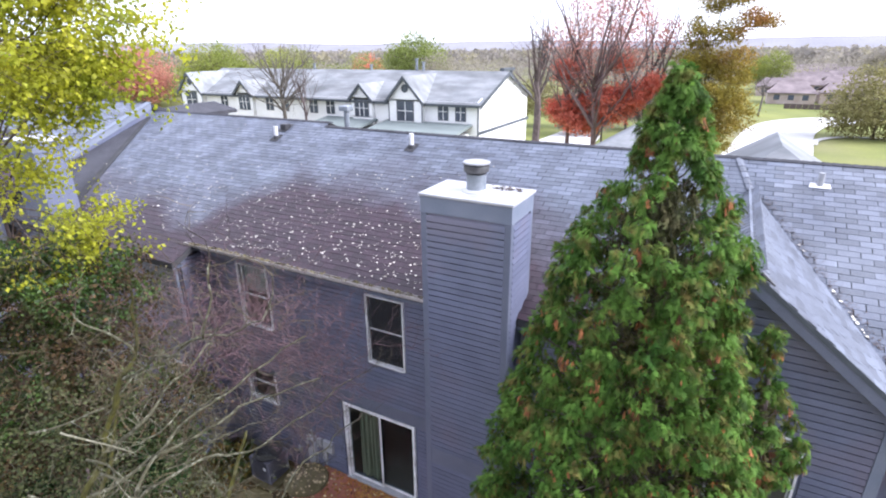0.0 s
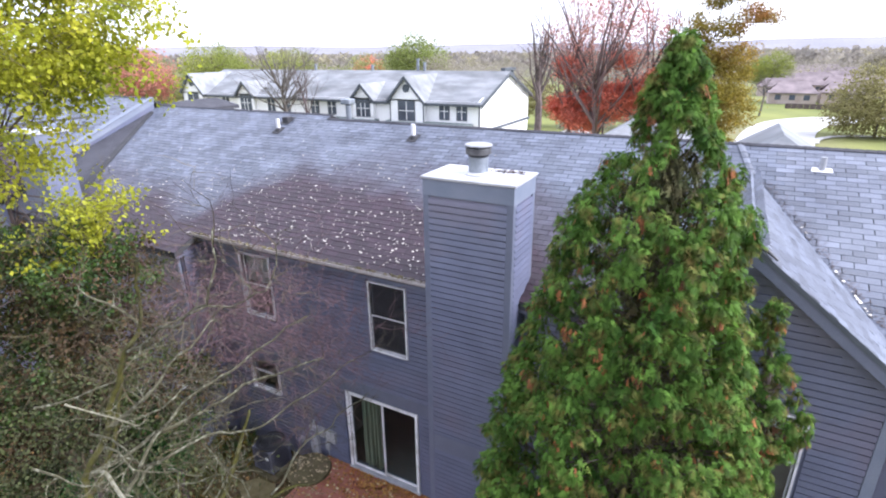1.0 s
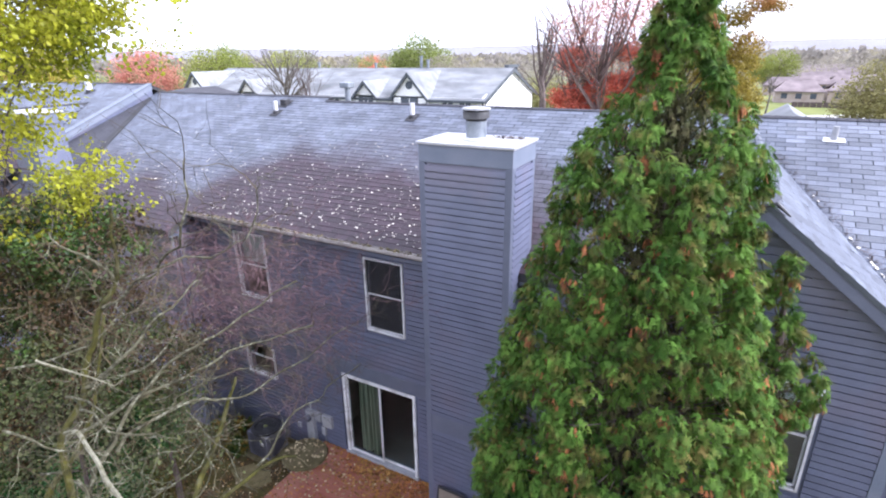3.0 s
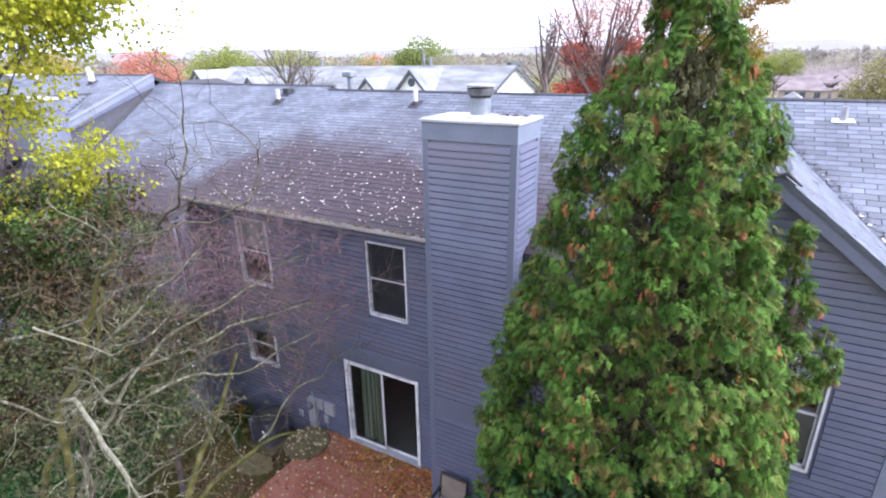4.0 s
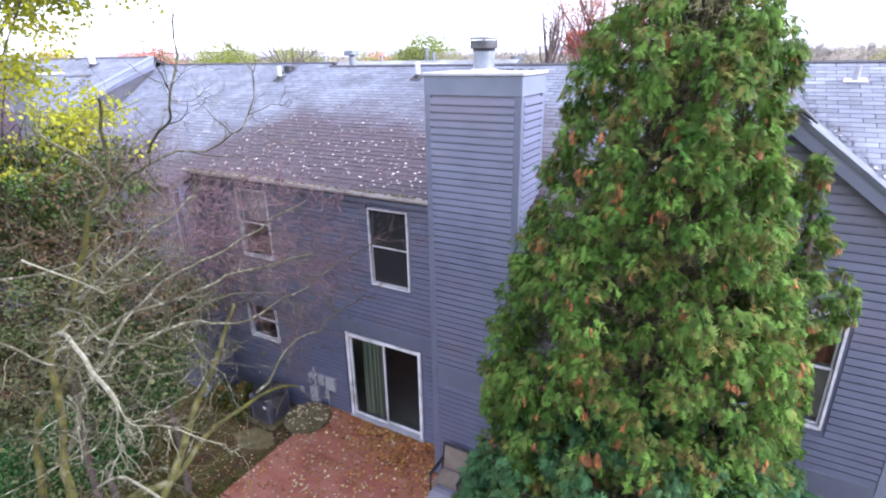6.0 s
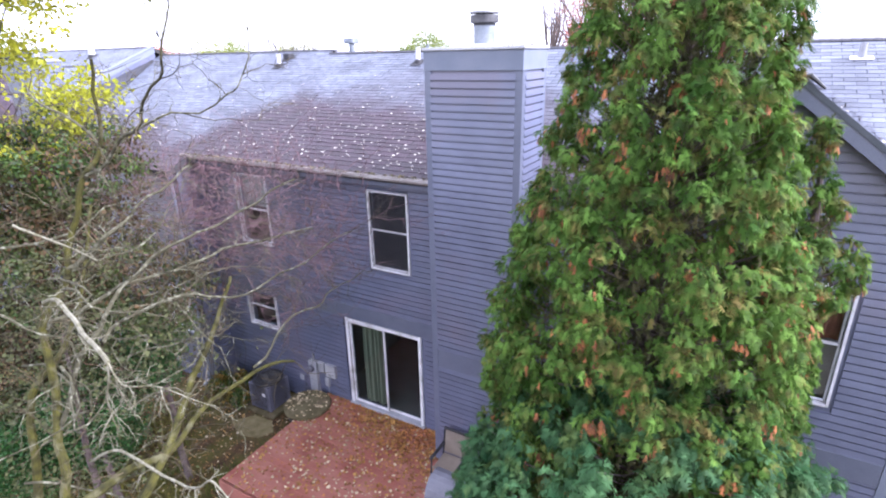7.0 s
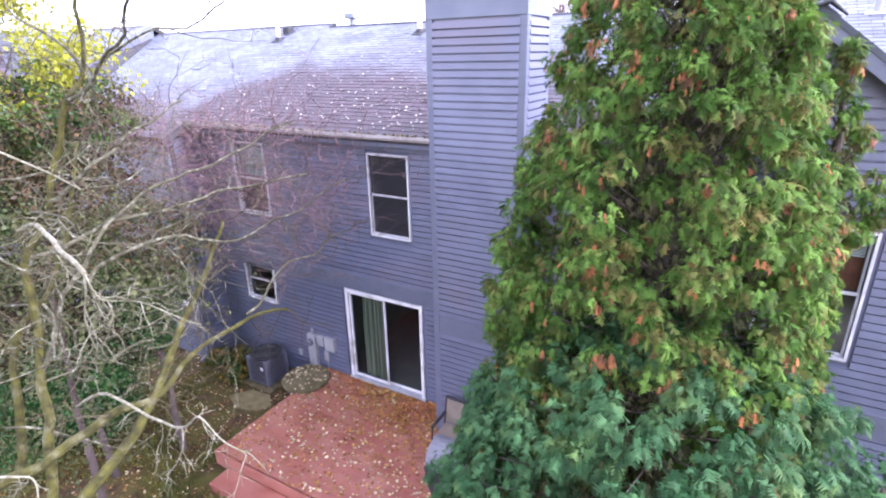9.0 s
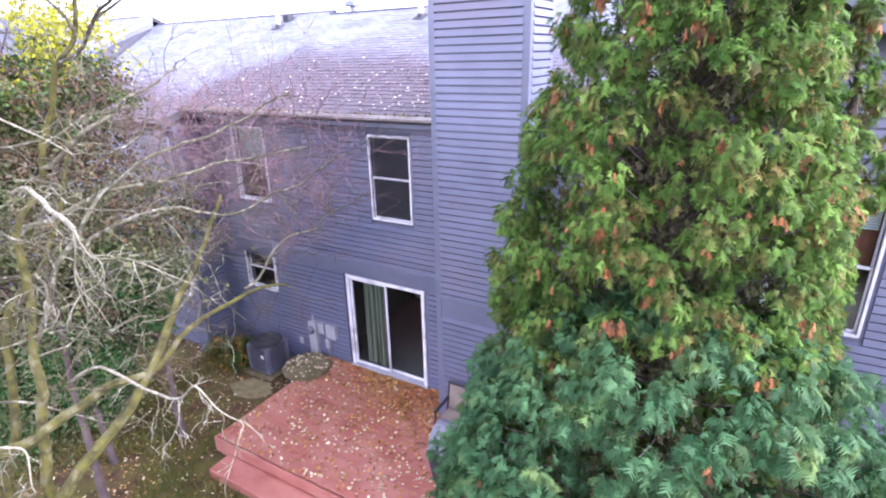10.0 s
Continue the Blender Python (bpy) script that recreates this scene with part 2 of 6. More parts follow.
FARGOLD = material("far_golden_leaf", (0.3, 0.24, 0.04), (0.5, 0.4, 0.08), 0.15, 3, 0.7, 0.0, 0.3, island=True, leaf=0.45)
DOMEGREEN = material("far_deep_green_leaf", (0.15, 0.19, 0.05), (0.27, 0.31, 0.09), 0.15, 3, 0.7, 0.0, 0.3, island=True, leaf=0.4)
FARGREY = material("haze_pale_wood_leaf", (0.23, 0.21, 0.19), (0.32, 0.29, 0.26), 0.05, 2, 0.9, 0.0, 0.1, island=True, leaf=0.5,
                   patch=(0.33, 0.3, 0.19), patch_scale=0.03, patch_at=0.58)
# The hill's colour itself holds the haze of the distance.
HILL = material("haze_tinted_hill", (0.19, 0.187, 0.21), (0.235, 0.23, 0.255), 0.01, 0.2, 1.0, 0.0, 0.0)
LEAFLITTER = material("fallen_leaf", (0.21, 0.08, 0.018), (0.41, 0.24, 0.065), 3, 20, 0.7, 0.0, 0.5, island=True,
                      patch=(0.3, 0.11, 0.035), patch_scale=1.4, patch_at=0.52)
GROUNDLEAF = material("tan_fallen_leaf", (0.16, 0.07, 0.02), (0.36, 0.22, 0.07), 3, 20, 0.7, 0.0, 0.5, island=True)
PALELEAF = material("pale_fallen_leaf", (0.52, 0.48, 0.41), (0.72, 0.69, 0.63), 3, 20, 0.7, 0.0, 0.25, island=True)
CREAMLEAF = material("cream_fallen_leaf", (0.36, 0.27, 0.14), (0.6, 0.5, 0.33), 3, 20, 0.7, 0.0, 0.3, island=True)
DRYGRASS = material("dry_grass", (0.1, 0.09, 0.014), (0.2, 0.18, 0.04), 2, 20, 0.9, 0.0, 0.4, island=True, leaf=0.2,
                    patch=(0.075, 0.1, 0.014), patch_scale=1.0, patch_at=0.52)
STUCCO = material("white_stucco", (0.72, 0.72, 0.72), (0.82, 0.82, 0.81), 0.5, 12, 0.9, 0.2, 0.02)
GREYTRIM = material("dark_grey_trim", (0.05, 0.06, 0.07), (0.085, 0.095, 0.11), 2, 30, 0.6, 0.1, 0.05)
FARROOF = material("pale_grey_roof", (0.15, 0.16, 0.172), (0.26, 0.268, 0.282), 0.9, 12, 0.8, 0.2, 0.15, spec=0.6, stretch=(0.5, 1, 1), patch=(0.095, 0.1, 0.105), patch_scale=0.5, patch_at=0.58, patch_soft=0.12)
PINKROOF = material("pinkish_far_roof", (0.12, 0.095, 0.1), (0.22, 0.18, 0.185), 0.6, 12, 0.8, 0.2, 0.15)
GREENROOF = material("green_grey_roof", (0.136, 0.16, 0.16), (0.2, 0.232, 0.224), 0.6, 12, 0.8, 0.2, 0.1, stretch=(0.3, 1, 1))
BRICKPALE = material("pale_far_wall", (0.34, 0.27, 0.24), (0.48, 0.41, 0.38), 0.5, 10, 0.9, 0.1, 0.1)
DARKPANE = material("far_window_pane", (0.048, 0.056, 0.08), (0.096, 0.112, 0.144), 0.6, 5, 0.15, 0.0, 0.2)


# ---- building helpers ----
class Geo:
    """Gathers vertices and faces of one mesh."""

    def __init__(self):
        self.v, self.f = [], []

    def add(self, verts, faces):
        b = len(self.v)
        self.v.extend(tuple(p) for p in verts)
        self.f.extend(tuple(i + b for i in q) for q in faces)
        return self

    def box(self, x0, y0, z0, x1, y1, z1, c=0.0):
        """A box, its edges chamfered by c."""
        if c <= 0:
            v = [(x, y, z) for x in (x0, x1) for y in (y0, y1) for z in (z0, z1)]
            return self.add(v, [(0, 1, 3, 2), (4, 6, 7, 5), (0, 4, 5, 1), (2, 3, 7, 6), (0, 2, 6, 4), (1, 5, 7, 3)])
        bm = bmesh.new()
        bmesh.ops.create_cube(bm, size=1.0)
        for p in bm.verts:
            p.co = (x0 + (p.co.x + 0.5) * (x1 - x0), y0 + (p.co.y + 0.5) * (y1 - y0), z0 + (p.co.z + 0.5) * (z1 - z0))
        bmesh.ops.bevel(bm, geom=bm.edges[:], offset=c, segments=1, affect="EDGES")
        bm.verts.index_update()
        self.add([p.co[:] for p in bm.verts], [[p.index for p in f.verts] for f in bm.faces])
        bm.free()
        return self

    def prism(self, outline, a, b):
        """A closed outline of 3D points at one end, moved by the vector b - a to the other."""
        k = len(outline)
        d = Vector(b) - Vector(a)
        v = [Vector(p) for p in outline] + [Vector(p) + d for p in outline]
        return self.add(v, [tuple(range(k)), tuple(range(2 * k - 1, k - 1, -1))] + [(i, i + k, (i + 1) % k + k, (i + 1) % k) for i in range(k)])

    def tube(self, pts, radii, sides=6, cap=True):
        pts = [Vector([float(c) for c in p]) for p in pts]
        radii = [float(r) for r in radii]
        k = len(pts)
        ring = []
        up = None
        for i, p in enumerate(pts):
            d = (pts[min(i + 1, k - 1)] - pts[max(i - 1, 0)]).normalized()
            if up is None:
                up = d.orthogonal().normalized()
            up = (up - d * up.dot(d)).normalized()
            side = d.cross(up)
            ring.append([p + radii[i] * (math.cos(2 * math.pi * j / sides) * up + math.sin(2 * math.pi * j / sides) * side) for j in range(sides)])
        v = [q for r in ring for q in r]
        f = [(i * sides + j, i * sides + (j + 1) % sides, (i + 1) * sides + (j + 1) % sides, (i + 1) * sides + j) for i in range(k - 1) for j in range(sides)]
        if cap:
            f += [tuple(range(sides - 1, -1, -1)), tuple((k - 1) * sides + j for j in range(sides))]
        return self.add(v, f)

    def lathe(self, x, y, profile, sides=24):
        v = [(x + r * math.cos(2 * math.pi * j / sides), y + r * math.sin(2 * math.pi * j / sides), z) for r, z in profile for j in range(sides)]
        k = len(profile)
        f = [(i * sides + j, i * sides + (j + 1) % sides, (i + 1) * sides + (j + 1) % sides, (i + 1) * sides + j) for i in range(k - 1) for j in range(sides)]
        f += [tuple(range(sides - 1, -1, -1)), tuple((k - 1) * sides + j for j in range(sides))]
        return self.add(v, f)

    def mesh(self, name, mat, smooth=False):
        me = bpy.data.meshes.new(name)
        me.from_pydata([tuple(p) for p in self.v], [], self.f)
        me.materials.append(mat)
        if smooth:
            me.polygons.foreach_set("use_smooth", [True] * len(me.polygons))
        me.update()
        return me


def part(name, geo, mat, parent, label="", smooth=False, kind=""):
    """One mesh object, in world places, under a thing or a part."""
    ob = new(name, geo.mesh(name, mat, smooth))
    if parent is not None:
        ob.parent = parent
        if parent.parent is None:
            ob.location = -parent.location
    return tagged(ob, label, kind=kind)


def thing(name, place, label, category, group="", kind=""):
    ob = new(name)
    ob.empty_display_size = 0.2
    ob.location = place
    return tagged(ob, label, category, group, kind)


def piece(name, me, parent, m):
    """One more object on a shared mesh, under a part whose own place is the world's."""
    ob = new(name, me)
    ob.parent = parent
    ob.matrix_basis = m
    return ob


def single(name, geo, mat, label, category, kind="", smooth=False, group=""):
    return tagged(new(name, geo.mesh(name, mat, smooth)), label, category, group, kind)


def cloud_mesh(name, verts, tris, mat):
    """A mesh from arrays of vertices and faces."""
    me = bpy.data.meshes.new(name)
    k = len(tris)
    me.vertices.add(len(verts))
    me.vertices.foreach_set("co", np.ascontiguousarray(verts, dtype=np.float32).ravel())
    me.loops.add(k * 3)
    me.loops.foreach_set("vertex_index", np.ascontiguousarray(tris, dtype=np.int32).ravel())
    me.polygons.add(k)
    me.polygons.foreach_set("loop_start", np.arange(k, dtype=np.int32) * 3)
    me.materials.append(mat)
    me.update(calc_edges=True)
    me.validate()
    return me


def unit(a):
    return a / np.maximum(np.linalg.norm(a, axis=-1, keepdims=True), 1e-9)


def leaves(rng, at, size, droop=0.3, flat=0.0, aspect=0.6):
    """Pointed leaves of four triangles, folded at the midrib, one at each place."""
    k = len(at)
    d = unit(rng.normal(size=(k, 3)) + np.array([0, 0, -droop]))
    s = unit(np.cross(d, unit(rng.normal(size=(k, 3)) + np.array([0, 0, flat]))))
    up = np.cross(s, d)
    L = size * rng.uniform(0.6, 1.3, (k, 1))
    W = L * aspect * 0.5
    base, tip = at, at + d * L
    mid = at + d * L * 0.45
    v = np.stack([base, mid + s * W + up * W * 0.35, tip, mid - s * W + up * W * 0.35], 1).reshape(-1, 3)
    o = np.arange(k)[:, None] * 4
    f = np.concatenate([o + np.array([0, 1, 2]), o + np.array([0, 2, 3])])
    return v, f


def flat_leaves(rng, at, size, tilt=0.35, curled=1.0):
    """Leaves lying on a surface."""
    k = len(at)
    a = rng.uniform(0, 2 * np.pi, k)
    d = unit(np.stack([np.cos(a), np.sin(a), rng.uniform(-tilt, tilt, k)], 1))
    s = unit(np.stack([-np.sin(a), np.cos(a), rng.uniform(-tilt, tilt, k)], 1))
    L = size * rng.uniform(0.6, 1.3, (k, 1))
    W = L * rng.uniform(0.25, 0.42, (k, 1))
    curl = np.array([0, 0, curled]) * L * rng.uniform(0.05, 0.3, (k, 1))
    v = np.stack([at - d * L * 0.5 + curl, at - s * W, at + s * W, at + d * L * 0.5 + curl], 1).reshape(-1, 3)
    o = np.arange(k)[:, None] * 4
    f = np.concatenate([o + np.array([0, 1, 2]), o + np.array([1, 3, 2])])
    return v, f


def plumes(rng, at, way, normal, size, pairs=5, narrow=0.42):
    """Flat hanging sprays: a bent stalk with pointed leaflets on both sides, in the plane across normal."""
    k = len(at)
    d = unit(way)
    s = unit(np.cross(normal, d) + rng.normal(size=(k, 3)) * 0.12)
    n = np.cross(d, s)
    L = size * rng.uniform(0.6, 1.35, (k, 1))
    W = L * narrow * rng.uniform(0.7, 1.3, (k, 1))
    sag = np.array([0, 0, -1.0]) * L * 0.3
    vs = []
    for j in range(pairs + 1):
        u = j / pairs
        vs.append(at + d * L * u + sag * u * u)
    for j in range(pairs):
        u = (j + 0.6) / pairs
        reach = 0.4 + 0.7 * math.sin(math.pi * min(1.0, 0.12 + 0.72 * u)) ** 1.5
        for side in (1, -1):
            q = rng.uniform(0.4, 1.4, (k, 1)) * reach
            vs.append(at + d * L * (u + 0.34 * q + rng.uniform(-0.12, 0.12, (k, 1))) + s * W * q * side - n * W * 0.25 * q + sag * (u + 0.3 * q) ** 2)
    vs.append(at + d * L * 1.2 + sag * 1.44)
    v = np.stack(vs, 1).reshape(-1, 3)
    c = len(vs)
    o = np.arange(k)[:, None] * c
    f = []
    for j in range(pairs):
        f.append(o + np.array([j, j + 1, pairs + 1 + 2 * j]))
        f.append(o + np.array([j + 1, j, pairs + 2 + 2 * j]))
    f.append(o + np.array([pairs - 1, pairs, c - 1]))
    return v, np.concatenate(f)


def grow(geo, rng, start, way, length, radius, depth, sides=6, bend=0.25, split=3, up=0.1, spread=0.8, thin=0.55, steps=6, tips=None):
    """A limb that bends as it grows and throws off smaller limbs."""
    p, d = Vector([float(q) for q in start]), Vector([float(q) for q in way]).normalized()
    pts, rad = [p.copy()], [radius]
    for i in range(steps):
        d = (d + Vector([float(q) for q in rng.normal(size=3)]) * bend + Vector((0, 0, up))).normalized()
        p = p + d * (length / steps)
        pts.append(p.copy())
        rad.append(radius * (1 - 0.75 * (i + 1) / steps))
    geo.tube(pts, rad, sides, cap=False)
    if tips is not None:
        tips.append(pts[-1][:])
        if depth <= 1:
            tips.extend(q[:] for q in pts[steps // 2:])
    if depth > 0:
        for j in range(split):
            i = int(rng.integers(max(1, steps // 4), steps))
            w = ((pts[i + 1] - pts[i]).normalized() + Vector([float(q) for q in rng.normal(size=3)]) * spread).normalized()
            grow(geo, rng, pts[i], w, length * rng.uniform(0.45, 0.75), max(rad[i] * thin, 0.0025), depth - 1,
                 max(3, sides - 1), bend, split, up, spread, thin, max(4, steps - 1), tips)


SIDING_H = 0.107
board_meshes = {}


def board_mesh(length):
    """A lap board: thick at the foot, thin at the head, facing -y."""
    key = round(length, 3)
    if key not in board_meshes:
        h = SIDING_H
        prof = [(0, 0), (-0.040, 0), (-0.042, 0.004), (-0.029, h - 0.022), (-0.006, h - 0.02), (-0.003, h), (0, h)]
        k = len(prof)
        g = Geo()
        g.add([(x, y, z) for x in (0, length) for y, z in prof],
              [tuple(range(k - 1, -1, -1)), tuple(range(k, 2 * k))] + [(i, i + 1, i + 1 + k, i + k) for i in range(k - 1)])
        board_meshes[key] = g.mesh("siding_board", SIDING)
    return board_meshes[key]


def siding(parent, x0, x1, z0, z1, face, holes=(), turn=0.0, limit=None):
    """Rows of lap boards on a wall that faces -y at y = face (turn 90: it faces +x at x = face, and x0, x1 are y)."""
    z = z0
    while z < z1 - 0.02:
        spans = [(x0, x1)]
        if limit:
            a, b = limit(z + SIDING_H / 2)
            spans = [(max(x0, a), min(x1, b))]
        for hx0, hx1, hz0, hz1 in holes:
            if hz0 < z + SIDING_H * 0.6 and hz1 > z + SIDING_H * 0.4:
                spans = [s for a, b in spans for s in ((a, min(b, hx0)), (max(a, hx1), b))]
        for a, b in spans:
            if b - a > 0.04:
                m = pose(face, a, z, 0, 0, 90) if turn else pose(a, face, z)
                piece("siding_board", board_mesh(b - a), parent, m)
        z += SIDING_H


def wall_with_holes(geo, x0, x1, z0, z1, y0, y1, holes):
    """A wall along x from y0 to y1, with real openings."""
    xs = sorted({x0, x1, *[h[0] for h in holes], *[h[1] for h in holes]})
    for a, b in zip(xs, xs[1:]):
        zs = [z0]
        for h in sorted(holes, key=lambda q: q[2]):
            if h[0] < b - 1e-6 and h[1] > a + 1e-6:
                zs += [h[2], h[3]]
        zs.append(z1)
        for i in range(0, len(zs), 2):
            if zs[i + 1] - zs[i] > 1e-4:
                geo.box(a, y0, zs[i], b, y1, zs[i + 1])
    return geo


# ---- ground ----
def ground_height(x, y):
    near = math.exp(-((x + 2) ** 2 + (y + 3) ** 2) / 900)
    far = -1.3 + 0.9 * near
    return far + 0.05 * noise.noise((x * 0.4, y * 0.4, 0)) * near


def ground_sheet():
    def axis(lo, hi):
        a = list(np.arange(lo, hi, 0.5))
        s, p = 0.6, hi
        while p < 2600:
            a.append(p)
            s *= 1.35
            p += s
        a.append(2600)
        s, p, b = 0.6, lo, []
        while p > -2600:
            s *= 1.35
            p -= s
            b.append(max(p, -2600))
        return sorted(set(b + a))
    xs, ys = axis(-14, 10), axis(-12, 1)
    g = Geo()
    k = len(ys)
    g.add([(x, y, ground_height(x, y)) for x in xs for y in ys],
          [(i * k + j, (i + 1) * k + j, (i + 1) * k + j + 1, i * k + j + 1) for i in range(len(xs) - 1) for j in range(k - 1)])
    ob = single("ground", g, GROUND, "leaf-strewn mossy ground that runs out to lawns", "ground", "structure", True)
    ob.data.materials.append(LAWN)
    for f in ob.data.polygons:
        c = f.center
        f.material_index = 1 if c.y > 12 or c.x > 30 or c.x < -40 else 0
    return ob


ground_sheet()

road = Geo()
ROADLINE = [Vector(p + (0,)) for p in ((4.2, 22), (5, 34), (8.6, 56), (10.8, 76), (14.5, 87), (22, 93), (40, 97), (70, 98))]
left, right = [], []
for i in range(len(ROADLINE) - 1):
    a, b, c, d = ROADLINE[max(i - 1, 0)], ROADLINE[i], ROADLINE[i + 1], ROADLINE[min(i + 2, len(ROADLINE) - 1)]
    for k in range(8):
        u = k / 8
        p = 0.5 * (2 * b + (c - a) * u + (2 * a - 5 * b + 4 * c - d) * u * u + (3 * b - a - 3 * c + d) * u ** 3)
        q = (0.5 * ((c - a) + 2 * (2 * a - 5 * b + 4 * c - d) * u + 3 * (3 * b - a - 3 * c + d) * u * u)).normalized()
        left.append((p.x - q.y * 4.0, p.y + q.x * 4.0, -1.18))
        right.append((p.x + q.y * 4.0, p.y - q.x * 4.0, -1.18))
k = len(left)
road.add(left + right, [(i, i + k, i + k + 1, i + 1) for i in range(k - 1)])
single("road", road, ROAD, "pale concrete residential street bending away", "road", "structure")
path_walk = Geo()
for i in range(14):
    a, b = 0.18 * i, 0.18 * (i + 1)
    path_walk.add([(20.5 - r * math.cos(t), 66 + r * math.sin(t) * 1.25, -1.17) for t in (a, b) for r in (6.4, 7.2)], [(0, 1, 3, 2)])
drive = Geo().add([(-16.5, 39.0, -1.16), (-7.5, 36.0, -1.16), (-9.5, 62.0, -1.16), (-15.0, 70.0, -1.16)], [(0, 1, 2, 3)])
single("driveway", drive, ROAD, "pale concrete drive beside the white houses", "driveway", "structure")
single("pavement", path_walk, ROAD, "curved pale concrete footpath across the lawn", "footpath", "structure")

# ---- townhouse: walls ----
SLOPE = 0.4167
Z0 = 5.484          # height of the roof surface over y = 0
GX, GZ, GS = 5.30, 6.97, 0.80    # cross gable: ridge place, ridge height, slope


def roof_z(y, lift=0.0):
    return Z0 + SLOPE * y + lift


house = thing("townhouse", (-2, 4, -0.4), "grey-blue clapboard townhouse with a worn shingle roof", "house")
REAR_HOLES = [(-1.03, -0.2, 3.44, 4.94), (-4.64, -3.76, 3.44, 4.94), (-1.84, -0.02, 0.04, 2.12), (-4.82, -3.95, 1.32, 2.16)]
g = wall_with_holes(Geo(), -5.75, 3.7, -0.6, 5.40, 0.0, 0.16, REAR_HOLES)
wall_rear = part("wall", g, SIDING, house, "dull blue-grey lap siding")
g = wall_with_holes(Geo(), 3.7, 7.07, -0.6, 5.3, -0.5, -0.34, [(5.28, 6.25, 3.12, 4.66)])
g.add([(3.7, -0.5, 5.3), (7.07, -0.5, 5.3), (GX, -0.5, 6.86), (3.7, -0.34, 5.3), (7.07, -0.34, 5.3), (GX, -0.34, 6.86)],
      [(0, 1, 2), (5, 4, 3), (0, 3, 4, 1), (1, 4, 5, 2), (2, 5, 3, 0)])
wall_gable = part("wall", g, SIDING, house, "gable wall in grey-blue lap siding")
g = Geo().box(3.7, -0.34, -0.6, 3.86, 0.0, 5.3)
part("wall", g, SIDING, house)
part("wall", Geo().box(6.91, -0.34, -0.6, 7.07, 0.0, 5.3).box(7.07, 0.0, -0.6, 9.6, 0.16, 5.3), SIDING, house)
part("corner_board", Geo().box(6.97, -0.55, -0.45, 7.1, -0.502, 5.4, 0.004).box(7.072, -0.5, -0.45, 7.1, -0.4, 5.4, 0.004), PALETRIM, house)
g = Geo()
g.box(-5.91, -0.65, -0.6, -5.75, 0.16, 5.05)
wall_return = part("wall", g, SIDING, house, "short return wall beside the corner")
g = wall_with_holes(Geo(), -13.6, -5.91, -0.6, 5.1, -0.65, -0.49, [(-6.9, -6.2, 1.0, 2.1)])
wall_left = part("wall", g, SIDING, house)
g = Geo().box(-13.6, 9.3, -1.4, 9.6, 9.46, 5.2).box(9.6, -0.5, -1.4, 9.76, 9.46, 5.2)
part("wall", g, SIDING, house)
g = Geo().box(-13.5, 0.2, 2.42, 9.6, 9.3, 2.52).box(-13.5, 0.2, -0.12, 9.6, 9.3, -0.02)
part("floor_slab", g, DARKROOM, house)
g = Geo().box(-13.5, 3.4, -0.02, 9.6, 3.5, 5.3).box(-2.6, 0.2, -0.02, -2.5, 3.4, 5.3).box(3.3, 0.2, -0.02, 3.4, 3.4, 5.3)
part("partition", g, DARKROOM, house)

BELT = (2.17, 2.47)
siding(wall_rear, -5.74, 0.70, -0.36, BELT[0] - 0.02, 0.0, [(-1.93, 0.07, -1, 2.22), (-4.9, -3.87, 1.24, 2.3)])
siding(wall_rear, -5.74, 0.70, BELT[1], 5.32, 0.0, [(-1.09, -0.14, 3.38, 5.0), (-4.7, -3.7, 3.38, 5.0)])
siding(wall_rear, 2.1, 3.7, BELT[1], 5.32, 0.0)


def gable_limit(z):
    h = (GZ - 0.12 - z) / GS
    return GX - h, GX + h


siding(wall_gable, 3.7, 6.97, -0.36, BELT[0] - 0.02, -0.5)
siding(wall_gable, 3.7, 6.97, BELT[1], 6.75, -0.5, [(5.2, 6.33, 3.04, 4.74)], limit=gable_limit)
siding(wall_return, -0.63, -0.02, -0.36, 5.0, -5.75, turn=90)
siding(wall_left, -13.5, -5.93, -0.36, 4.98, -0.65, [(-6.98, -6.12, 0.92, 2.18)])

for x0, x1, y in ((-5.72, 0.68, 0.0), (3.72, 6.965, -0.5)):
    part("belt_board", Geo().box(x0, y - 0.05, BELT[0] - 0.02, x1, y, BELT[1], 0.004), TRIM, house, "flat painted band between the storeys")
part("corner_board", Geo().box(-5.93, -0.68, -0.45, -5.80, -0.652, 5.02, 0.004).box(-5.748, -0.66, -0.45, -5.722, -0.54, 5.02, 0.004), TRIM, house)
part("downspout", Geo().tube([(-5.86, -0.73, 4.95), (-5.86, -0.73, 0.1), (-5.86, -0.76, -0.2), (-5.84, -0.95, -0.3)], [0.042, 0.042, 0.042, 0.042], 10), PALETRIM, house, "pale painted metal downspout")
part("frieze_board", Geo().box(-5.72, -0.045, 5.18, 0.68, 0.0, 5.30, 0.004), TRIM, house)


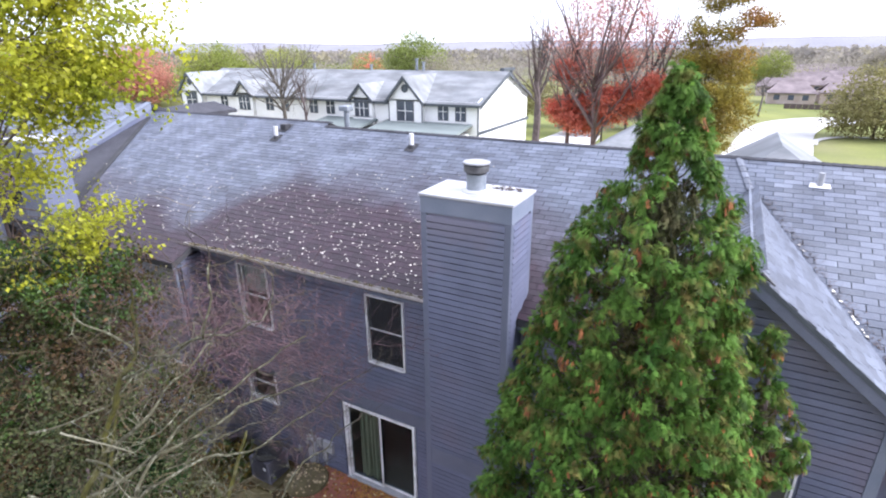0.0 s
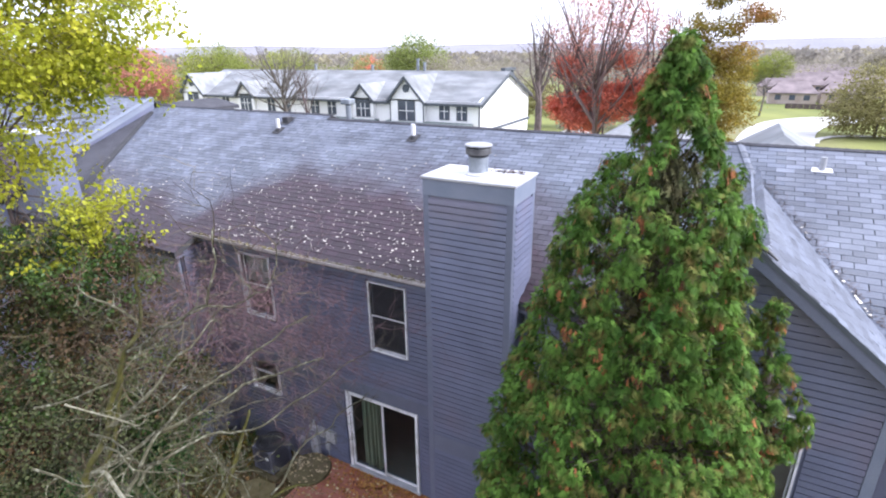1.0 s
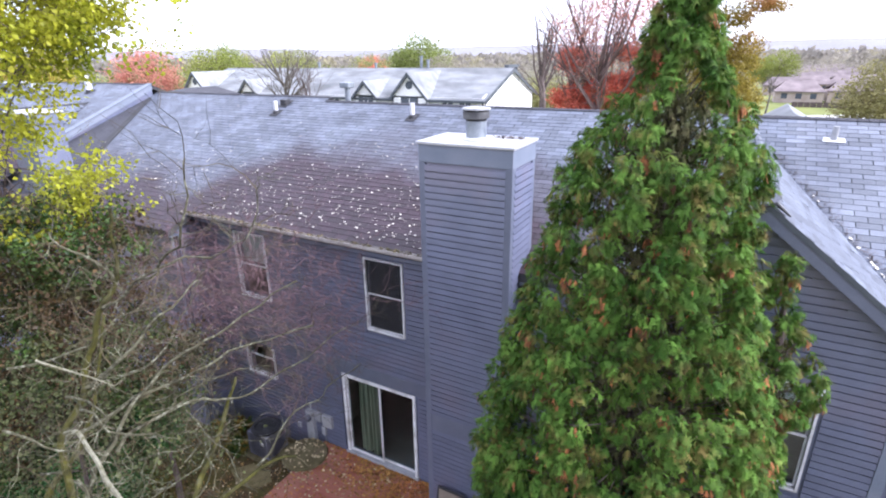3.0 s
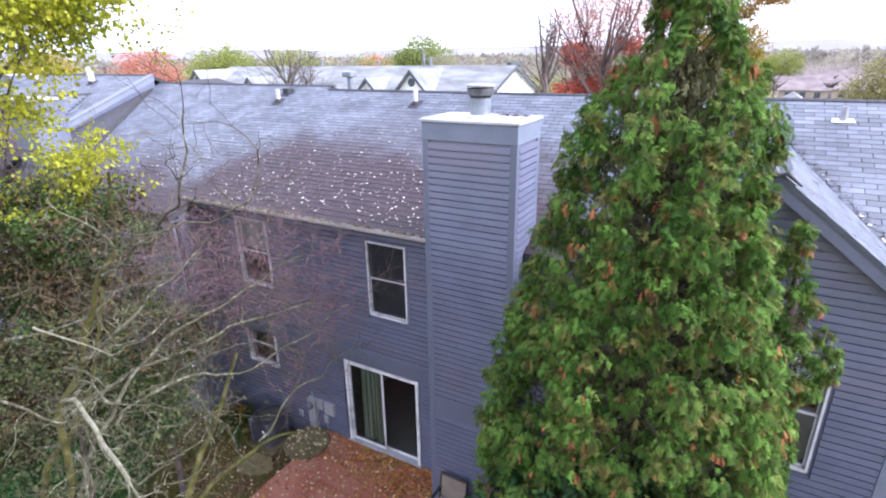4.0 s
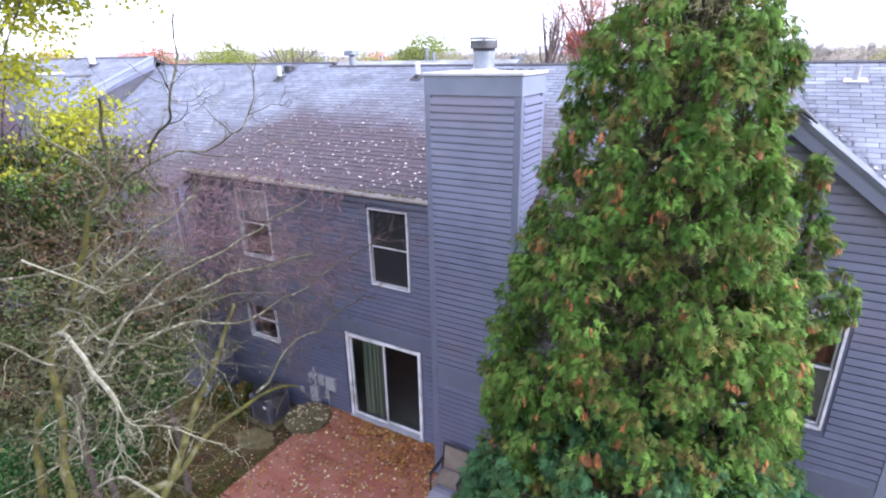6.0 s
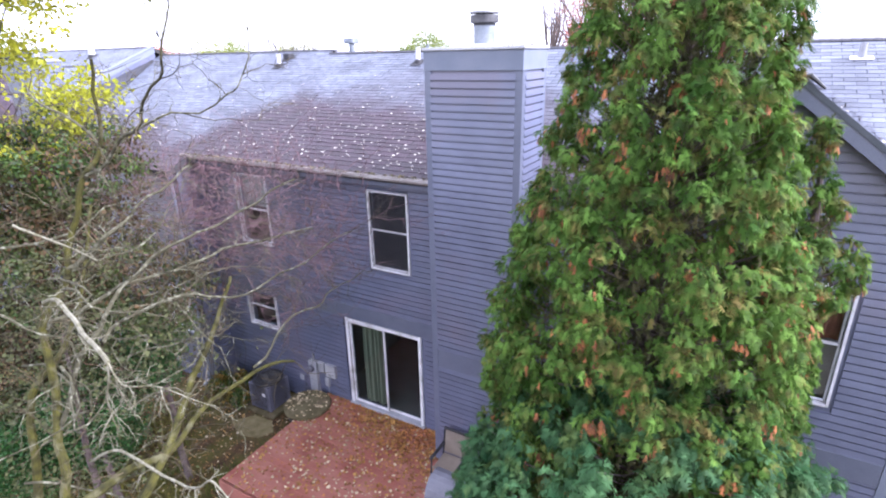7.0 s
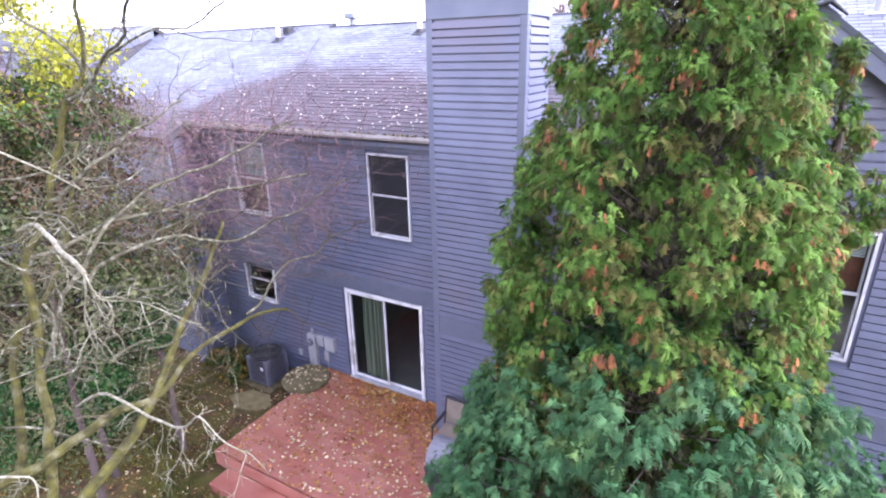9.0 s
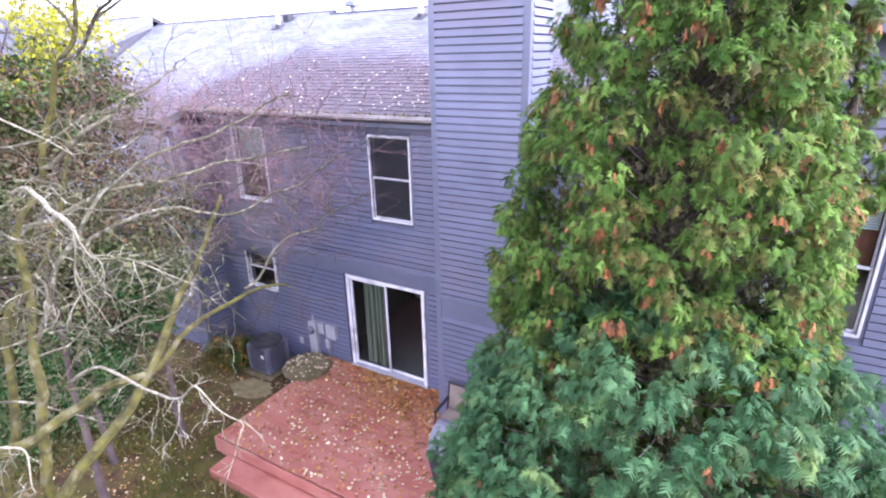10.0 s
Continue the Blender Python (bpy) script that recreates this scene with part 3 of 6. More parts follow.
# ---- windows and door ----
def window(parent, x0, x1, z0, z1, y, meeting, blind=0.0, screen=False):
    """A double-hung white window in an opening of a wall that faces -y."""
    w = part("window", Geo().box(x0 - 0.034, y - 0.05, z0 - 0.034, x0, y + 0.09, z1 + 0.034, 0.004)
             .box(x1, y - 0.05, z0 - 0.034, x1 + 0.034, y + 0.09, z1 + 0.034, 0.004)
             .box(x0, y - 0.05, z1, x1, y + 0.09, z1 + 0.034, 0.004), WHITE, parent, "white vinyl double-hung window")
    part("window_sill", Geo().box(x0 - 0.002, y - 0.065, z0 - 0.034, x1 + 0.002, y + 0.09, z0, 0.005), WHITE, w)
    for a, b, d in ((z0, meeting + 0.026, 0.01), (meeting - 0.026, z1, 0.045)):
        s = Geo()
        t = 0.026
        s.box(x0, y + d, a, x0 + t, y + d + 0.03, b, 0.003).box(x1 - t, y + d, a, x1, y + d + 0.03, b, 0.003)
        s.box(x0 + t, y + d, a, x1 - t, y + d + 0.03, a + t * 1.2, 0.003).box(x0 + t, y + d, b - t * 1.2, x1 - t, y + d + 0.03, b, 0.003)
        part("sash", s, WHITE, w)
        p = part("pane", Geo().box(x0 + t, y + d + 0.012, a + t, x1 - t, y + d + 0.016, b - t), GLASS, w)
        p.visible_shadow = False
    if screen:
        # Insect screen on the lower sash; the upper one is added to dim reflections.
        for a, b in ((z0 + 0.03, meeting - 0.014), (meeting + 0.03, z1 - 0.03)):
            part("insect_screen", Geo().box(x0 + 0.027, y + 0.001, a, x1 - 0.027, y + 0.003, b), SCREEN, w, "fine dark sash screen, the upper one added to dim reflections")
    if blind:
        s = Geo()
        zz = z1 - 0.02
        while zz > z1 - blind:
            s.add([(x0 + 0.03, y + 0.12, zz), (x1 - 0.03, y + 0.12, zz), (x1 - 0.03, y + 0.135, zz - 0.028), (x0 + 0.03, y + 0.135, zz - 0.028)], [(0, 1, 2, 3)])
            zz -= 0.03
        part("blind", s, BLIND, w, "half-drawn white slatted blind")
    return w


window(house, -1.03, -0.2, 3.44, 4.94, 0.0, 4.19, 0.0, True)
window(house, -4.64, -3.76, 3.44, 4.94, 0.0, 4.19, 0.7)
window(house, -4.82, -3.95, 1.32, 2.16, 0.0, 1.78, 0.12)
window(house, 5.28, 6.25, 3.12, 4.66, -0.5, 3.92, 0.3)
c = Geo()
xs = np.linspace(5.25, 6.3, 40)
top = [(x, -0.26 + 0.02 * math.sin(x * 40), 4.7) for x in xs]
c.add(top + [(x, y, 3.9 + 0.02 * math.sin(x * 9)) for x, y, z in top], [(i, i + 1, i + 41, i + 40) for i in range(39)])
tagged(single("valance", c, REDCLOTH, "red-brown cloth valance behind the window", "curtain", smooth=True))
window(house, -6.9, -6.2, 1.0, 2.1, -0.65, 1.55)

door = part("sliding_door", Geo().box(-1.87, -0.05, 0.0, -1.80, 0.10, 2.15, 0.006).box(-0.06, -0.05, 0.0, 0.01, 0.10, 2.15, 0.006)
            .box(-1.80, -0.05, 2.06, -0.06, 0.10, 2.13, 0.006), WHITE, house, "white framed glass patio door")
part("threshold", Geo().box(-1.9, -0.075, -0.02, 0.04, 0.10, 0.05, 0.006), METERGREY, door)
for x0, x1, d in ((-1.80, -0.90, 0.0), (-0.97, -0.06, 0.045)):
    s = Geo()
    s.box(x0, d, 0.06, x0 + 0.04, d + 0.035, 2.06, 0.004).box(x1 - 0.04, d, 0.06, x1, d + 0.035, 2.06, 0.004)
    s.box(x0 + 0.04, d, 0.06, x1 - 0.04, d + 0.035, 0.11, 0.004).box(x0 + 0.04, d, 2.01, x1 - 0.04, d + 0.035, 2.06, 0.004)
    part("door_panel", s, WHITE, door)
    p = part("pane", Geo().box(x0 + 0.05, d + 0.015, 0.12, x1 - 0.05, d + 0.02, 2.0), GLASS, door)
    p.visible_shadow = False
part("door_handle", Geo().box(-0.105, 0.0, 0.92, -0.075, 0.045, 1.12, 0.006), BLACK, door)
c = Geo()
xs = np.linspace(-1.6, -1.08, 60)
top = [(x, 0.13 + 0.03 * math.sin(x * 62) + 0.02 * math.sin(x * 23), 2.05) for x in xs]
c.add(top + [(x, y + 0.02 * math.sin(i), 0.08) for i, (x, y, z) in enumerate(top)], [(i, i + 1, i + 61, i + 60) for i in range(59)])
tagged(single("curtain", c, CURTAIN, "pale green curtain drawn half across the glass door", "curtain", smooth=True))


# ---- roof ----
roof = part("roof", Geo(), UNDERLAY, house, "weathered grey asphalt shingle roof with leaf litter")
RIDGE_MID, RIDGE_LEFT, LIFT = 4.55, 4.76, 0.0
g = Geo()


def slab(geo, pts, t=0.14):
    """A roof slab from its upper outline."""
    k = len(pts)
    v = [Vector(p) - Vector((0, 0, 0.014)) for p in pts] + [Vector(p) - Vector((0, 0, t)) for p in pts]
    geo.add(v, [tuple(range(k)), tuple(range(2 * k - 1, k - 1, -1))] + [(i, (i + 1) % k, (i + 1) % k + k, i + k)[::-1] for i in range(k)])


def P(x, y, lift=0.0):
    return (x, y, roof_z(y, lift))


valley_y = (GZ - Z0) / SLOPE
half = (GZ - roof_z(-0.3)) / GS
slab(g, [P(-5.6, -0.3), P(GX - half, -0.3), (GX, valley_y, GZ), P(GX, RIDGE_MID), P(-5.6, RIDGE_MID)])
slab(g, [P(GX, RIDGE_MID), (GX, valley_y, GZ), P(GX + half, -0.3), P(9.9, -0.3), P(9.9, RIDGE_MID)])
slab(g, [P(-13.6, -0.95, LIFT), P(-5.6, -0.95, LIFT), P(-5.6, RIDGE_LEFT, LIFT), P(-13.6, RIDGE_LEFT, LIFT)])
# street side
slab(g, [(-5.6, RIDGE_MID, roof_z(RIDGE_MID)), (9.9, RIDGE_MID, roof_z(RIDGE_MID)), (9.9, 9.8, roof_z(RIDGE_MID) - SLOPE * 5.25), (-5.6, 9.8, roof_z(RIDGE_MID) - SLOPE * 5.25)])
slab(g, [(-13.6, RIDGE_LEFT, roof_z(RIDGE_LEFT, LIFT)), (-5.6, RIDGE_LEFT, roof_z(RIDGE_LEFT, LIFT)), (-5.6, 9.8, 5.3), (-13.6, 9.8, 5.3)])
# cross gable
slab(g, [(GX, -0.8, GZ), (GX + 3.0, -0.8, GZ - 3.0 * GS), (GX + 3.0, -0.3, GZ - 3.0 * GS), P(GX + half, -0.3), (GX, valley_y, GZ)])
slab(g, [(GX, -0.8, GZ), (GX, valley_y, GZ), P(GX - half, -0.3), (GX - 2.2, -0.3, GZ - 2.2 * GS), (GX - 2.2, -0.8, GZ - 2.2 * GS)])
roof.data = g.mesh("roof", UNDERLAY)

TAB, EXPO = 0.305, 0.14
tab_shared = Geo().add([(0.005, 0, 0.006), (TAB - 0.005, 0, 0.006), (TAB - 0.005, EXPO, 0.001), (0.005, EXPO, 0.001), (0.005, 0.002, -0.01), (TAB - 0.005, 0.002, -0.01)],
                       [(0, 1, 2, 3), (4, 5, 1, 0), (0, 3, 4), (1, 5, 2)]).mesh("shingle", SHINGLE_PIECE)
piece_count = [0]


def shingles(geo, origin, U, V, rows, spans, single_in=None):
    """Courses of shingle tabs. spans(v): the stretches of u that a course covers. single_in: the stretch whose tabs are pieces."""
    origin, U, V = Vector(origin), Vector(U).normalized(), Vector(V).normalized()
    N = U.cross(V)
    rng = np.random.default_rng(5)
    for r in range(rows):
        v = r * EXPO
        for a, b in spans(v + EXPO / 2):
            k = math.floor(a / TAB) - 1
            while k * TAB < b:
                u0 = k * TAB + (TAB / 2 if r % 2 else 0) + rng.normal() * 0.003
                c0, c1 = max(u0 + 0.005, a), min(u0 + TAB - 0.005, b)
                k += 1
                if c1 - c0 < 0.03:
                    continue
                h = 0.0045 + abs(rng.normal()) * 0.0018
                o = origin + V * v
                if single_in and piece_count[0] < 300 and c1 - c0 > TAB - 0.012 and single_in[0] < u0 < single_in[1] and single_in[2] < v < single_in[3]:
                    m = Matrix((U, V, N)).transposed().to_4x4()
                    m.translation = o + U * u0
                    piece("shingle", tab_shared, roof, m)
                    piece_count[0] += 1
                    continue
                q = [(c0, 0, h), (c1, 0, h), (c1, EXPO, 0.001), (c0, EXPO, 0.001), (c0, 0.002, -0.01), (c1, 0.002, -0.01)]
                geo.add([o + U * x + V * y + N * z for x, y, z in q], [(0, 1, 2, 3), (4, 5, 1, 0)])


UPV = Vector((0, 1, SLOPE)).normalized()
CY = UPV.y


def span_mid(v):
    z = roof_z(-0.3 + v * CY)
    w = max(0.0, (GZ - z) / GS)
    if w == 0:
        return [(-5.6, 9.9)]
    return [(-5.6, GX - max(0.0, w - 0.22)), (GX + max(0.0, w - 0.22), 9.9)]


tabs = Geo()
shingles(tabs, P(0, -0.3), (1, 0, 0), UPV, int((RIDGE_MID + 0.3) / CY / EXPO), span_mid, (5.6, 8.2, 1.3, 6))
shingles(tabs, P(0, -0.95, LIFT), (1, 0, 0), UPV, int((RIDGE_LEFT + 0.95) / CY / EXPO), lambda v: [(-13.6, -5.6)])
GV = Vector((-1, 0, GS)).normalized()
GLEN = 3.0 / GV.x * -1


def span_gable(v):
    x = GX + 3.0 + v * GV.x
    z = GZ - GS * (x - GX)
    return [(-0.8, -0.3 if z < roof_z(-0.3) else (z - Z0) / SLOPE + 0.2)]


shingles(tabs, (GX + 3.0, 0, GZ - 3.0 * GS), (0, 1, 0), GV, int(GLEN / EXPO) + 1, span_gable)
GV2 = Vector((1, 0, GS)).normalized()


def span_gable2(v):
    x = GX - 2.2 + v * GV2.x
    z = GZ + GS * (x - GX)
    return [(-(-0.3 if z < roof_z(-0.3) else (z - Z0) / SLOPE + 0.2), 0.8)]


shingles(tabs, (GX - 2.2, 0, GZ - 2.2 * GS), (0, -1, 0), GV2, int(2.2 / GV2.x / EXPO) + 1, span_gable2)
part("shingles", tabs, SHINGLE, roof, "worn grey shingle tabs", kind="stuff")


def ridge_caps(parent, a, b, width=0.075, step=0.16, drop=0.034, mat=RIDGECAP):
    """Bent cap shingles lapped along a ridge from a to b."""
    a, b = Vector(a), Vector(b)
    d = (b - a).normalized()
    s = d.cross(Vector((0, 0, 1))).normalized()
    L = step * 1.5
    g = Geo().add([(0, -width, -drop + 0.012), (0, 0, 0.018), (0, width, -drop + 0.012), (L, -width, -drop), (L, 0, 0.004), (L, width, -drop),
                   (0, -width, -drop - 0.004), (0, 0, 0.002), (0, width, -drop - 0.004)],
                  [(0, 3, 4, 1), (1, 4, 5, 2), (6, 0, 1, 7), (7, 1, 2, 8)])
    me = g.mesh("ridge_cap", mat)
    m = Matrix((d, s, d.cross(s) * 1)).transposed().to_4x4()
    if (d.cross(s)).z < 0:
        m = Matrix((d, -s, -d.cross(s))).transposed().to_4x4()
    k = int((b - a).length / step)
    for i in range(k):
        q = m.copy()
        q.translation = a + d * (i * step) + Vector((0, 0, 0.012))
        piece("ridge_cap", me, parent, q)


ridge_caps(roof, P(-5.6, RIDGE_MID), P(9.9, RIDGE_MID))
ridge_caps(roof, (-13.6, RIDGE_LEFT, roof_z(RIDGE_LEFT, LIFT)), (-5.6, RIDGE_LEFT, roof_z(RIDGE_LEFT, LIFT)))
# Gable caps take paler tabs: the sky's reflection put into their colour.
ridge_caps(roof, (GX, -0.82, GZ), (GX, valley_y + 0.1, GZ), 0.16, 0.16, 0.12, SHINGLE_PIECE)
ridge_caps(roof, P(GX - 0.02, valley_y - 0.05, 0.006), P(GX - 0.3, RIDGE_MID, 0.006), 0.06, 0.2, 0.008, SHINGLE_PIECE)

# fascia, rake boards, soffit
part("fascia", Geo().box(-5.7, -0.28, 5.15, 3.7, -0.26, 5.34, 0.003), TRIM, house)
part("soffit", Geo().box(-5.7, -0.26, 5.14, 3.7, 0.0, 5.16), TRIM, house)
part("fascia", Geo().box(-13.6, -0.93, 4.93, -5.62, -0.91, 5.10, 0.003), TRIM, house)
part("soffit", Geo().box(-13.6, -0.91, 4.92, -5.62, -0.65, 4.94), TRIM, house)
for sgn, w in ((1, 3.0), (-1, 2.2)):
    x1 = GX + sgn * w
    for name, y0, y1, hi, lo, mat in (("rake_board", -0.83, -0.80, 0.03, 0.20, TRIM), ("rake_soffit", -0.80, -0.52, 0.155, 0.185, TRIM), ("rake_frieze", -0.528, -0.502, 0.17, 0.40, TRIM)):
        zz = GZ - 0.02
        o = [(GX, y0, zz - hi), (x1, y0, zz - GS * w - hi), (x1, y0, zz - GS * w - lo), (GX, y0, zz - lo)]
        part(name, Geo().prism(o, (0, y0, 0), (0, y1, 0)), mat, house)
    o = [(GX, -0.845, GZ + 0.01), (x1, -0.845, GZ - GS * w + 0.01), (x1, -0.845, GZ - GS * w - 0.06), (GX, -0.845, GZ - 0.06)]
    part("drip_edge", Geo().prism(o, (0, -0.845, 0), (0, -0.832, 0)), GREYTRIM, house)

part("ridge_end", Geo().tube([(GX - 0.2, -0.86, GZ - 0.13), (GX - 0.08, -0.87, GZ + 0.0), (GX + 0.05, -0.87, GZ + 0.035), (GX + 0.2, -0.86, GZ - 0.09)], [0.012, 0.025, 0.028, 0.012], 8), BLACK, house)

# gutter
gut = thing("gutter", (-2.5, -0.35, 5.3), "leaf-clogged pale metal gutter along the eave", "gutter")
prof = [(-0.30, 5.36), (-0.30, 5.27), (-0.37, 5.27), (-0.40, 5.31), (-0.40, 5.36), (-0.385, 5.36), (-0.388, 5.315), (-0.365, 5.285), (-0.315, 5.285), (-0.315, 5.36)]
part("trough", Geo().prism([(-5.85, y, z) for y, z in prof], (-5.85, 0, 0), (0.64, 0, 0)), GUTTER, gut)
part("end_cap", Geo().box(-5.862, -0.402, 5.268, -5.85, -0.30, 5.362), GUTTER, gut)
rng = np.random.default_rng(11)
n = 420
at = np.stack([rng.uniform(-5.8, 0.6, n), rng.uniform(-0.39, -0.3, n), 5.335 + rng.uniform(0, 0.04, n)], 1)
v, f = flat_leaves(rng, at, 0.07, 0.8)
ob = new("gutter_debris", cloud_mesh("gutter_debris", v, f, MOSSY))
tagged(ob, "brown leaves and moss filling the gutter", "leaves", kind="stuff")

# ---- chimney ----
CX0, CX1, CY0, CY1, CZ = 0.66, 2.19, -0.674, 0.26, 7.36
chim = thing("chimney", (1.4, -0.3, -0.4), "tall clapboard chimney chase with a metal flue", "chimney")
core = part("siding_panel", Geo().box(CX0 + 0.03, CY0 + 0.03, -0.5, CX1 - 0.03, CY1 - 0.03, CZ - 0.02), SIDING, chim)
siding(core, CX0 + 0.1, CX1 - 0.1, 2.44, 7.06, CY0 + 0.03)
siding(core, CX0 + 0.1, CX1 - 0.1, -0.35, 2.04, CY0 + 0.03)
siding(core, CY0 + 0.1, CY1 - 0.1, 2.44, 7.06, CX1 - 0.03, turn=90)
tr = Geo()
for x0, x1, y0, y1 in ((CX0, CX0 + 0.11, CY0, CY0 + 0.03), (CX1 - 0.11, CX1, CY0, CY0 + 0.03)):
    tr.box(x0, y0, -0.5, x1, y1, 7.06, 0.004)
part("corner_board", tr, TRIM, chim)
part("corner_board", Geo().box(CX1 - 0.03, CY0 + 0.031, -0.5, CX1, CY0 + 0.13, 7.06, 0.004).box(CX1 - 0.03, CY1 - 0.11, -0.5, CX1, CY1, 7.06, 0.004), TRIM, chim)
part("corner_board", Geo().box(CX0, CY0 + 0.031, -0.5, CX0 + 0.03, CY1, 7.06, 0.004), TRIM, chim)
part("belt_board", Geo().box(CX0 + 0.112, CY0 + 0.002, 2.06, CX1 - 0.112, CY0 + 0.03, 2.44, 0.004), TRIM, chim)
part("head_band", Geo().box(CX0 - 0.004, CY0 - 0.004, 7.062, CX1 + 0.004, CY1 + 0.004, CZ - 0.03, 0.004), PALETRIM, chim)
cap = part("chimney_cap", Geo().box(CX0 - 0.03, CY0 - 0.03, CZ - 0.03, CX1 + 0.03, CY1 + 0.03, CZ + 0.015, 0.008), CAPMETAL, chim, "flat pale metal cap")
part("flue_pipe", Geo().lathe(1.4, -0.2, [(0.2, CZ + 0.015), (0.2, CZ + 0.03), (0.155, CZ + 0.05), (0.155, CZ + 0.29), (0.165, CZ + 0.295)], 28), METAL, chim, "round galvanised flue", smooth=False)
part("flue_collar", Geo().lathe(1.4, -0.2, [(0.16, CZ + 0.296), (0.16, CZ + 0.36)], 24), BLACK, chim)
part("flue_band", Geo().lathe(1.4, -0.2, [(0.19, CZ + 0.33), (0.2, CZ + 0.335), (0.2, CZ + 0.43), (0.17, CZ + 0.435)], 28), RUST, chim, "dented sooty metal band")
for k in range(4):
    a = 0.5 + k * math.pi / 2
    part("strut", Geo().tube([(1.4 + 0.18 * math.cos(a), -0.2 + 0.18 * math.sin(a), CZ + 0.43), (1.4 + 0.18 * math.cos(a), -0.2 + 0.18 * math.sin(a), CZ + 0.47)], [0.008, 0.008], 6), METAL, chim)
part("flue_top", Geo().lathe(1.4, -0.2, [(0.19, CZ + 0.452), (0.214, CZ + 0.455), (0.216, CZ + 0.475), (0.2, CZ + 0.485), (0.19, CZ + 0.478), (0.02, CZ + 0.482)], 28), METERGREY, chim, "flat round metal storm cap")
part("flue_base", Geo().lathe(1.4, -0.2, [(0.215, CZ + 0.016), (0.215, CZ + 0.03), (0.165, CZ + 0.055), (0.156, CZ + 0.055)], 28), CAPMETAL, chim)
rng = np.random.default_rng(13)
n = 60
at = np.stack([rng.normal(1.75, 0.16, n), rng.normal(0.12, 0.05, n), np.full(n, CZ + 0.022)], 1)
v, f = flat_leaves(rng, at, 0.06, 0.4)
tagged(new("cap_debris", cloud_mesh("cap_debris", v, f, DARKBARK)), "dark wet leaves on the chimney cap", "leaves", kind="stuff")


# ---- roof vents ----
def vent_pipe(x, y, lift=0.0, h=0.3, r=0.05):
    z = roof_z(y, lift)
    t = thing("vent_pipe", (x, y, z), "white plastic plumbing vent pipe through the roof", "vent pipe", "roof vents")
    part("pipe", Geo().lathe(x, y, [(r, z - 0.1), (r, z + h), (r * 0.8, z + h), (r * 0.8, z + h - 0.05)], 16), WHITE, t, smooth=False)
    o = [(x - 0.14, y - 0.18, roof_z(y - 0.18, lift) + 0.012), (x + 0.14, y - 0.18, roof_z(y - 0.18, lift) + 0.012), (x + 0.14, y + 0.15, roof_z(y + 0.15, lift) + 0.012), (x - 0.14, y + 0.15, roof_z(y + 0.15, lift) + 0.012)]
    part("flashing", Geo().prism(o, (0, 0, 0), (0, 0, 0.008)), UNDERLAY, t)
    part("boot", Geo().lathe(x, y, [(r + 0.05, z - 0.05), (r + 0.035, z + 0.05), (r + 0.008, z + 0.08)], 16), BLACK, t)
    return t


vent_pipe(-6.85, 3.8, LIFT, 0.34, 0.055)
vent_pipe(-2.3, 3.91, 0.0, 0.36, 0.055)
z = roof_z(4.29, LIFT)
t = thing("roof_vent", (-6.96, 4.29, z), "small black roof exhaust vent with a hood", "roof vent")
part("hood", Geo().box(-7.06, 4.18, z - 0.06, -6.84, 4.42, z + 0.14, 0.02), BLACK, t)
part("flange", Geo().prism([P(-7.12, 4.1, LIFT + 0.012), P(-6.78, 4.1, LIFT + 0.012), P(-6.78, 4.5, LIFT + 0.012), P(-7.12, 4.5, LIFT + 0.012)], (0, 0, 0), (0, 0, 0.006)), BLACK, t)
z = roof_z(3.83)
t = thing("vent_pipe", (6.35, 3.83, z), "short white vent pipe on a broad white flashing", "vent pipe", "roof vents")
part("pipe", Geo().lathe(6.35, 3.86, [(0.055, z - 0.05), (0.05, z + 0.25), (0.04, z + 0.25)], 16), METERGREY, t)
part("flashing", Geo().prism([P(6.18, 3.77, 0.014), P(6.52, 3.77, 0.014), P(6.5, 3.9, 0.014), P(6.2, 3.9, 0.014)], (0, 0, 0), (0, 0, 0.008)), WHITE, t)

# ---- street-side roofs of the same house, seen over the ridge ----
def hip_roof(x, y0, y1, z_top, slope, w, mat, label):
    """A hipped roof whose ridge runs along y, its near end sloping towards the main ridge."""
    t = thing("hip_roof", (x, y0, z_top - slope * w), label, "roof", "street-side roofs")
    for s in (1, -1):
        g = Geo()
        slab(g, [(x, y0 + w, z_top), (x + s * w, y0, z_top - slope * w), (x + s * w, y1, z_top - slope * w), (x, y1, z_top)][::s])
        part("roof_slope", g, mat, t)
    g = Geo()
    slab(g, [(x - w, y0, z_top - slope * w), (x + w, y0, z_top - slope * w), (x, y0 + w, z_top)])
    part("roof_slope", g, mat, t)
    part("wall", Geo().box(x - w + 0.3, y0 + 0.3, 4.6, x + w - 0.3, y1 - 0.2, z_top - slope * w - 0.14), SIDING, t)
    return t


hip_roof(5.98, 5.9, 10.4, 7.18, 0.62, 1.9, FARROOF, "pale grey hipped street-side roof beyond the ridge")
hip_roof(2.6, 5.9, 10.4, 7.5, 0.62, 2.0, FARROOF, "pale grey hipped street-side roof beside the ridge")
hip_roof(-14.5, 5.3, 8.0, 7.5, 0.2, 1.3, RIDGECAP, "low grey shingled roof beyond the ridge")
z = 7.0
t = thing("flue_stack", (-5.97, 6.0, 6.6), "grey metal flue stack with a square cowl", "flue")
part("pipe", Geo().lathe(-5.97, 6.0, [(0.09, 6.5), (0.09, 7.68)], 16), METAL, t)
part("cowl", Geo().box(-6.16, 5.84, 7.66, -5.8, 6.16, 7.82, 0.02), METAL, t)


